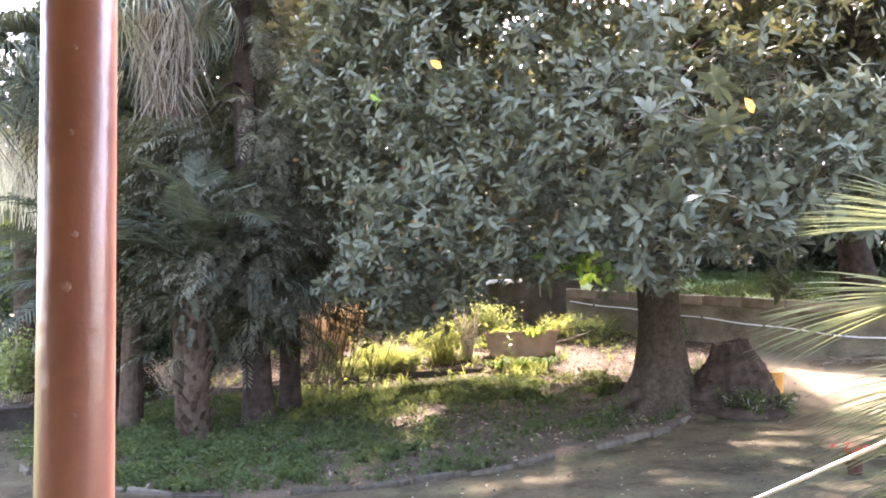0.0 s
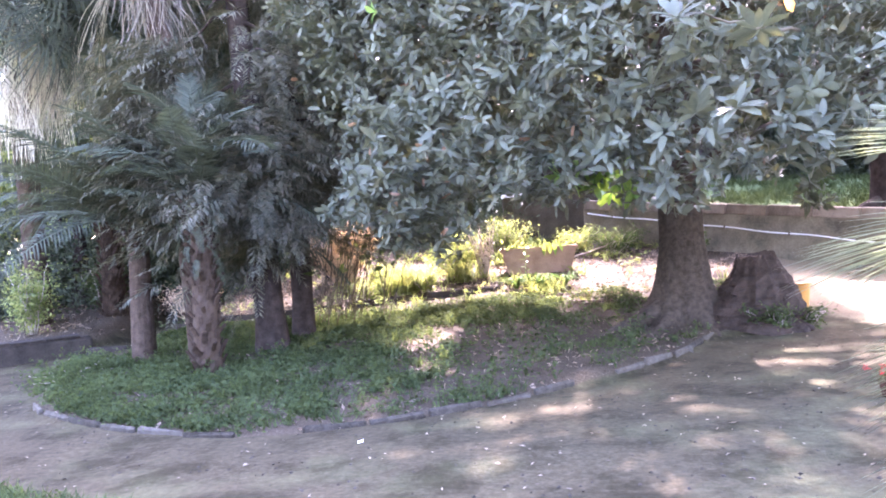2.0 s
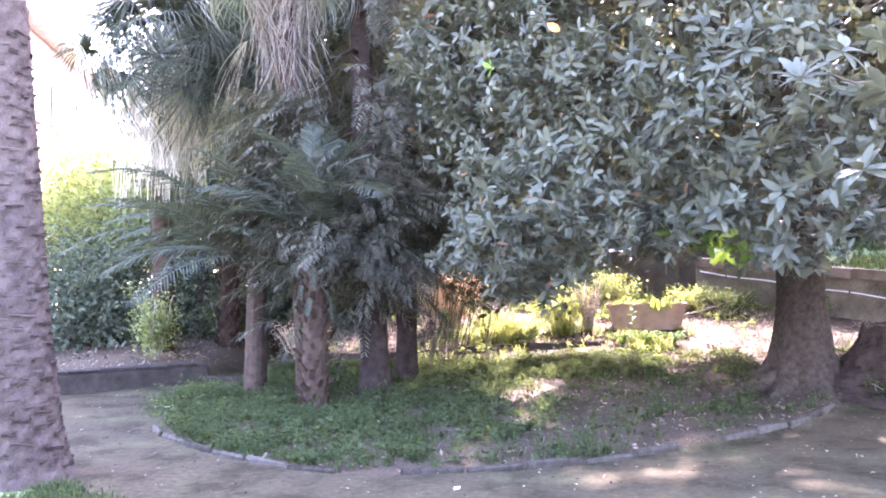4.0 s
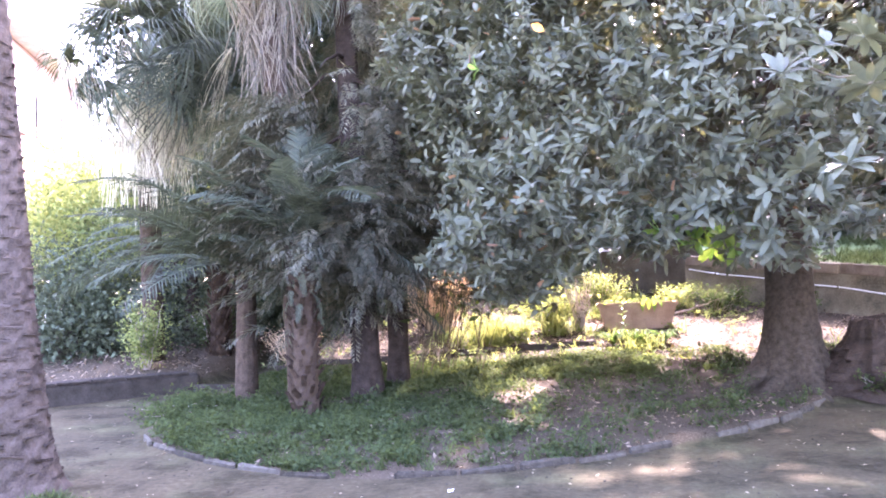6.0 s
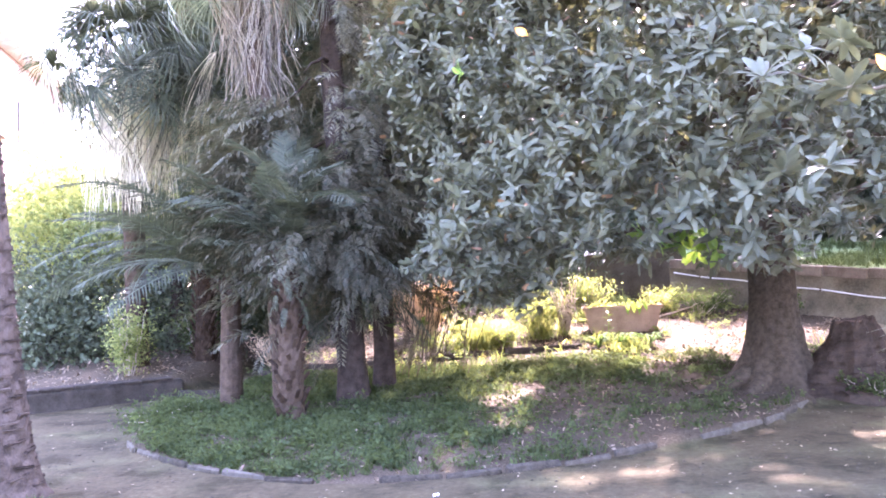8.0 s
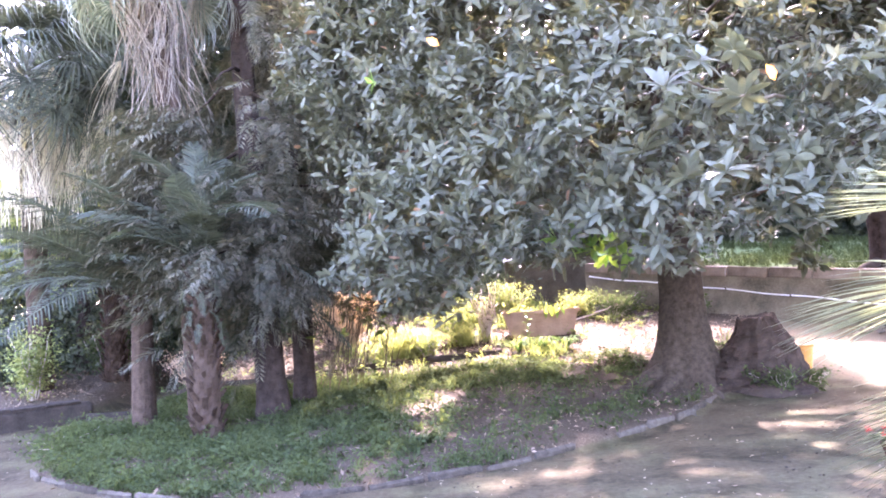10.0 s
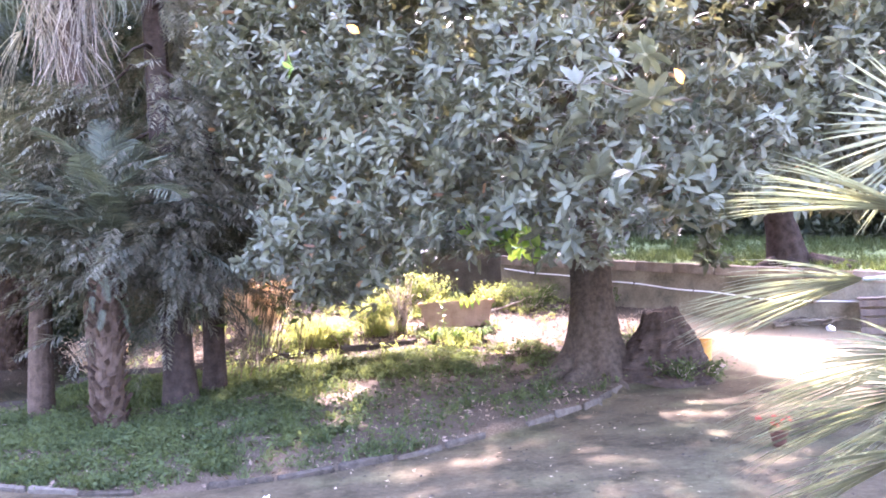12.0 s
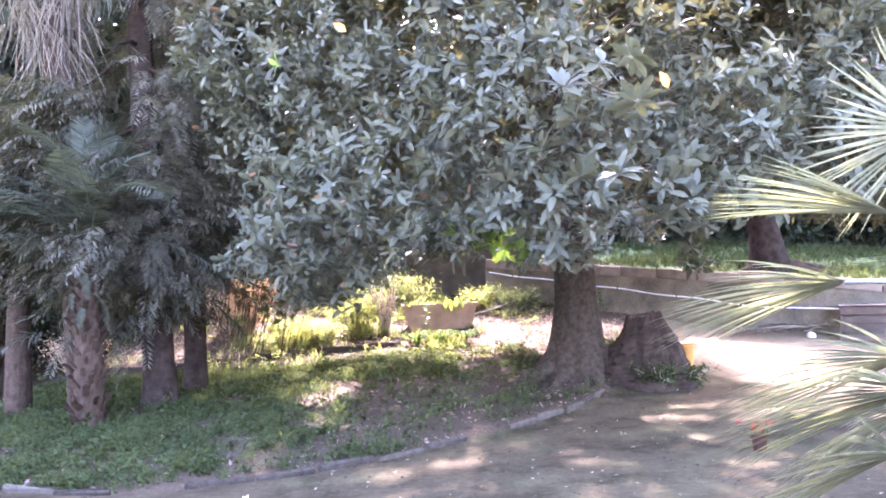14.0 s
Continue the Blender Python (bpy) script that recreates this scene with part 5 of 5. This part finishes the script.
# ---- house far to the side ----
def build_house():
    ang = math.degrees(math.atan2(6.9, -2.4))
    t = thing("pink_house", "pink plastered house with tiled roof and shuttered windows", "house", (-17.4, 22.8, 0))
    t.rotation_euler = (0, 0, radians(ang))
    Lx, D, H = 11.0, 7.0, 10.2
    part("house_wall", block("house_wall", (Lx, D, H), .02), M_PLASTER, t, "", pose(0, D / 2, 0))
    bm = bmesh.new()
    pts = [(-Lx / 2 - .5, -.6, H), (Lx / 2 + .5, -.6, H), (Lx / 2 + .5, D + .6, H), (-Lx / 2 - .5, D + .6, H)]
    lo = [bm.verts.new(p) for p in pts]
    hi = [bm.verts.new((p[0], p[1], H + .18)) for p in pts]
    r0, r1 = bm.verts.new((-Lx / 2 + 2.5, D / 2, H + 1.9)), bm.verts.new((Lx / 2 - 2.5, D / 2, H + 1.9))
    bm.faces.new(lo[::-1])
    for i in range(4):
        bm.faces.new((lo[i], lo[(i + 1) % 4], hi[(i + 1) % 4], hi[i]))
    bm.faces.new((hi[0], hi[1], r1, r0)); bm.faces.new((hi[1], hi[2], r1)); bm.faces.new((hi[2], hi[3], r0, r1)); bm.faces.new((hi[3], hi[0], r0))
    part("roof", bm_mesh("roof", bm), M_ROOF, t)
    glass = block("pane", (.9, .03, 1.5), .005)
    shut = block("shutter", (.48, .05, 1.6), .01)
    sill = block("sill", (1.2, .16, .08), .01)
    for row in range(3):
        for x in (-4.0, -1.4, 1.4, 4.0):
            z = .9 + row * 3.2
            w = part("window", block("window_frame", (1.06, .08, 1.62), .01), M_WHITE, t, "", pose(x, -.03, z))
            part("pane", glass, M_GLASS, w, "", pose(0, -.04, .06))
            part("sill", sill, M_COPING, w, "", pose(0, -.06, -.09))
            for s in (-1, 1):
                part("shutter", shut, M_SHUTTER, w, "", pose(s * .8, -.03, 0))


build_house()


# ---- things on the path by the wall ----
def build_flowers():
    z = land1(3.45, 6.75)
    t = thing("flower_pot", "terracotta pot of red geraniums beside the palm", "flower pot", (3.5, 6.75, z - .005))
    t.scale = (.62, .62, .62)
    v, f = tube(curve_points((0, 0, 0), (0, 0, .2), 6), np.linspace(.08, .12, 6), 20)
    part("pot", to_mesh("pot", v, f, True), M_POT_RED, t)
    v, f = tube(curve_points((0, 0, .19), (0, 0, .235), 3), .135, 20)
    part("pot_rim", to_mesh("pot_rim", v, f), M_POT_RED, t)
    r = np.random.default_rng(71)
    k = 120
    p = np.stack([r.normal(0, .1, k), r.normal(0, .1, k), .24 + np.abs(r.normal(0, .07, k))], 1)
    part("foliage", to_mesh("foliage", *scatter(SMALL, p, rotations(r.normal(0, .5, (k, 3)) + np.array((0, 0, 1)), r.uniform(0, 6, k)), r.uniform(.04, .08, k))), M_WEED, t)
    for i in range(6):
        c = np.array((r.normal(.02, .1), r.normal(0, .08), .36 + r.uniform(-.05, .07)))
        q = c + r.normal(0, .018, (30, 3))
        part("flower_head", to_mesh("flower_head", *scatter(SMALL, q, rotations(r.normal(0, 1, (30, 3)), r.uniform(0, 6, 30)), r.uniform(.02, .035, 30))), M_PETAL, t, "red flower head")


build_flowers()


def build_debris():
    t = thing("cut_fronds", "pile of dry cut palm fronds by the wall", "dry fronds", (7.5, 13.55, land1(7.5, 13.55)))
    r = np.random.default_rng(81)
    for i in range(16):
        a = (r.uniform(-1.1, .9), r.uniform(-.25, .25), .03 + r.uniform(0, .1))
        b = (a[0] + r.uniform(.5, 1.1), a[1] + r.uniform(-.3, .3), .03 + r.uniform(0, .12))
        v, f = tube(curve_points(a, b, 8, -.04, .015, i), np.linspace(.018, .007, 8), 6)
        part("dry_stalk", to_mesh("dry_stalk", v, f, True), M_DEAD, t)
    for i in range(5):
        part("dry_blade", to_mesh("dry_blade", *fan_blade(820 + i, 16, .5, 100, .012, .1)), M_DEAD, t, "", pose(r.uniform(-1, .9), r.uniform(-.2, .2), .1, r.uniform(-10, 10), r.uniform(-8, 12), r.uniform(0, 360)))
    b = thing("white_bag", "small crumpled white plastic bag", "bag", (7.9, 13.2, land1(7.9, 13.2) - .01))
    bm = bmesh.new()
    bmesh.ops.create_icosphere(bm, subdivisions=3, radius=.075)
    for v in bm.verts:
        v.co *= 1 + .35 * noise.noise(v.co * 14)
        v.co.z = max(v.co.z * .8 + .05, 0)
    part("bag_body", bm_mesh("bag_body", bm), M_WHITE, b)
    c = thing("wooden_crate", "weathered wooden slatted crate against the wall", "crate", (8.75, 12.75, land1(8.75, 12.75) - .01))
    c.rotation_euler = (0, 0, radians(-36))
    slat, post = block("slat", (.95, .02, .11), .004), block("post", (.05, .05, .62), .005)
    for sx in (-.44, .44):
        for sy in (-.24, .24):
            part("post", post, M_CRATE, c, "", pose(sx, sy, 0))
    for sy in (-.276, .276):
        for k in range(4):
            part("slat", slat, M_CRATE, c, "", pose(0, sy, .03 + .155 * k, random.uniform(-1, 1), 0, 0))
    part("lid", block("lid", (1.0, .6, .03), .006), M_CRATE, c, "pale worn board", pose(0, 0, .622))
    s = thing("fallen_branch", "bare pale branch lying across the scrub", "branch", (3.0, 14.9, land1(3.0, 14.9)))
    s.location = (2.6, 15.9, land1(2.6, 15.9))
    v, f = tube(curve_points((-.5, .1, .02), (.55, .1, .3), 12, 0, .012, 3), np.linspace(.02, .012, 12), 7)
    part("branch_wood", to_mesh("branch_wood", v, f, True), M_ASH, s)
    d = thing("paper_scrap", "small white scrap of paper on the path", "litter", (-.83, 6.3, land1(-.83, 6.3) + .012))
    bm = bmesh.new()
    bmesh.ops.create_grid(bm, x_segments=5, y_segments=4, size=.022)
    for v in bm.verts:
        v.co.z = .02 * noise.noise(v.co * 30)
    bmesh.ops.solidify(bm, geom=bm.faces[:], thickness=.002)
    part("scrap", bm_mesh("scrap", bm), M_WHITE, d)


build_debris()


# ---- weeds, grass and fallen leaves ----
def sheet_points(n, box, mask, seed):
    r = np.random.default_rng(seed)
    out = []
    while sum(map(len, out)) < n:
        p = np.stack([r.uniform(box[0], box[1], n), r.uniform(box[2], box[3], n)], 1)
        out.append(p[r.random(n) < mask(p[:, 0], p[:, 1])])
    p = np.concatenate(out)[:n]
    return np.column_stack([p, land(p[:, 0], p[:, 1])])


def patchy(x, y, s=1.4, seed=0):
    return np.array([noise.noise((a * s + seed, b * s, 3)) for a, b in zip(x, y)])


def clover(seed, leaves=9, size=.06):
    r = np.random.default_rng(seed)
    p = np.column_stack([r.normal(0, .045, leaves), r.normal(0, .045, leaves), r.uniform(.015, .07, leaves)])
    return scatter(SMALL, p, rotations(r.normal(0, .45, (leaves, 3)) + np.array((0, 0, 1)), r.uniform(0, 6, leaves)), size * r.uniform(.6, 1.2, leaves))


def blades(seed, n=7, h=.14):
    r = np.random.default_rng(seed)
    out = []
    for i in range(n):
        a = r.uniform(0, 6.28)
        L = h * r.uniform(.6, 1.2)
        o = np.array([r.normal(0, .025), r.normal(0, .025), 0])
        d, w = np.array([math.cos(a), math.sin(a), 0]), np.array([-math.sin(a), math.cos(a), 0]) * .0045
        mid, tip = o + d * L * .17 + np.array([0, 0, L * .55]), o + d * L * .55 + np.array([0, 0, L * .95])
        out.append((np.stack([o - w, o + w, mid + w, mid - w, tip]), np.array([(0, 1, 2), (0, 2, 3), (3, 2, 4)])))
    return joined(out)


def spread(name, label, category, bases, p, mat, seed, sizes=(.7, 1.4), flat=.2):
    r = np.random.default_rng(seed)
    idx = r.integers(0, len(bases), len(p))
    axis = r.normal(0, flat, p.shape) + np.array((0, 0, 1.0))
    turns = rotations(axis, r.uniform(0, 6.28, len(p)))
    sz = r.uniform(*sizes, len(p))
    mass = joined([scatter(bases[k], p[idx == k], turns[idx == k], sz[idx == k]) for k in range(len(bases)) if (idx == k).any()])
    ob = new(name, to_mesh(name, *mass))
    ob.data.materials.append(mat)
    return tagged(ob, label, category, kind="stuff")


def bed_weeds(x, y):
    left = 1 - smooth_step(-2.5, .4, x)
    bare = 0 * x
    for cx, cy, rx, ry, lean in LIT[:2]:
        bare = np.maximum(bare, 1 - smooth_step(.8, 1.5, np.hypot((x - cx) / rx, (y - lean * (x - cx) - cy) / ry)))
    bare = np.maximum(bare, .35 * (1 - smooth_step(.7, 1.2, np.hypot((x - 1.1) / 1.6, (y - 9.6) / 1.5))))
    return bed_mask(x, y) * bed_mask(x, y - .12) * np.clip(-.1 + .5 * left + .5 * smooth_step(11.0, 12.2, y) * (1 - smooth_step(.9, 2.2, x)) + 1.1 * patchy(x, y) + .9 * patchy(x, y, 4.5, 2), .03, 1) * (y < 12.6 + .22 * np.clip(x + 2.7, 0, 3)) * (1 - .95 * bare) * (1 - .72 * smooth_step(-1.2, .5, x) * (1 - smooth_step(11.2, 12, y)))


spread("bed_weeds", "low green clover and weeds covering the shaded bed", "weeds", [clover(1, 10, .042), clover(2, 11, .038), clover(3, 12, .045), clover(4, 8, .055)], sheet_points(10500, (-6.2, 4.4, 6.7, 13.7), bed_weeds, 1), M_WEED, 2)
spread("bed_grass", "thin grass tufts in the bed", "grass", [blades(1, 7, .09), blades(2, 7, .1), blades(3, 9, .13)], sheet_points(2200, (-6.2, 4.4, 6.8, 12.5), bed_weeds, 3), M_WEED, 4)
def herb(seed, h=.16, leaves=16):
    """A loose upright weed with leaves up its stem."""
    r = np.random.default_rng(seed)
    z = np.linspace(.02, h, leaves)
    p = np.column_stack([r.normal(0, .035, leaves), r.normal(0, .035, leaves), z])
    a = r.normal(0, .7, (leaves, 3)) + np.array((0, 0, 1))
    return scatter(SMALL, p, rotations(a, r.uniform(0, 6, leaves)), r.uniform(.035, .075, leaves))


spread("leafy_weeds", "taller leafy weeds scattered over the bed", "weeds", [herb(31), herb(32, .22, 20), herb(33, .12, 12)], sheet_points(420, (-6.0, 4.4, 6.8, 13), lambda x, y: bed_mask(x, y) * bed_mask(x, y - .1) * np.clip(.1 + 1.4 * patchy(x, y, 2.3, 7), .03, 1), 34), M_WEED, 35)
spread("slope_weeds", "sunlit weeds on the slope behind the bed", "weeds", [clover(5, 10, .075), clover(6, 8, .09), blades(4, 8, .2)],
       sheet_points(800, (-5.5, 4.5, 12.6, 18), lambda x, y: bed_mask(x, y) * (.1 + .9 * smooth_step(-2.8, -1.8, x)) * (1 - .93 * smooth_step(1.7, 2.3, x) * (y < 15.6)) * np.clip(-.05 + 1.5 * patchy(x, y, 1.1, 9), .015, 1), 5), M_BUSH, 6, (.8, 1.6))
spread("terrace_grass", "short grass on the terrace above the wall", "grass", [blades(5, 9, .13), blades(6, 9, .16), clover(7, 8, .06)],
       sheet_points(5500, (3.6, 14, 12, 21), lambda x, y: smooth_step(.3, .6, y - wall_line(x)) * np.clip(.5 + patchy(x, y, .8, 4), .05, 1), 7), M_WEED, 8)
spread("near_grass", "patch of short grass at the edge of the path", "grass", [blades(8, 10, .1), blades(9, 9, .12), clover(8, 8, .05)],
       sheet_points(3000, (-4.2, -1.9, 3.0, 6.2), lambda x, y: smooth_step(0, .12, 4.98 - .543 * (x + 2.08) - y) * (x < -1.95), 9), M_WEED, 10, (.6, 1.1))
LITTER = [scatter(SMALL, np.zeros((1, 3)), np.eye(3)[None], [.085]), scatter(LEAF, np.array([(0, 0, .01)]), np.eye(3)[None], [.12])]
spread("fallen_leaves", "dry fallen leaves strewn over bed and slope", "leaves", LITTER,
       sheet_points(17000, (-7, 5.5, 6.7, 17.5), lambda x, y: bed_mask(x, y) * np.where(y > 13.0 + .22 * np.clip(x + 2.7, 0, 3) - 1.3 * smooth_step(.8, 2.0, x), 1, .22) * np.clip(.6 + patchy(x, y, 1.8, 5), .1, 1), 11) + np.array((0, 0, .012)), M_LITTER, 12, (.32, .85), .6)
spread("bank_leaves", "dry brown leaves lying on the bank behind the low wall", "leaves", LITTER,
       sheet_points(3200, (-10, -2.4, 10.3, 17), lambda x, y: np.maximum(bank(x, y), bed_mask(x, y) * (y > 12.6)) * np.clip(.6 + patchy(x, y, 1.8, 8), .1, 1), 17) + np.array((0, 0, .012)), M_LITTER, 18, (.4, 1.0), .6)
spread("path_leaves", "scattered dry leaves and bits on the path", "leaves", LITTER[:1],
       sheet_points(1100, (-7, 9.5, 4, 13.5), lambda x, y: (1 - bed_mask(x, y)) * np.clip(.4 + patchy(x, y, 1.2, 6), .03, 1), 13) + np.array((0, 0, .01)), M_DULL, 14, (.2, .6), .2)
spread("pebbles", "small stones and crumbs on the path", "gravel", [(np.array([(0, 0, .7), (1, 0, 0), (0, 1, 0), (-1, 0, 0), (0, -1, 0)], float) * .012, np.array([(0, 1, 2), (0, 2, 3), (0, 3, 4), (0, 4, 1)]))],
       sheet_points(2600, (-6, 8, 3.5, 12), lambda x, y: (1 - bed_mask(x, y)), 15), M_STONE, 16, (.4, 1.6), .3)
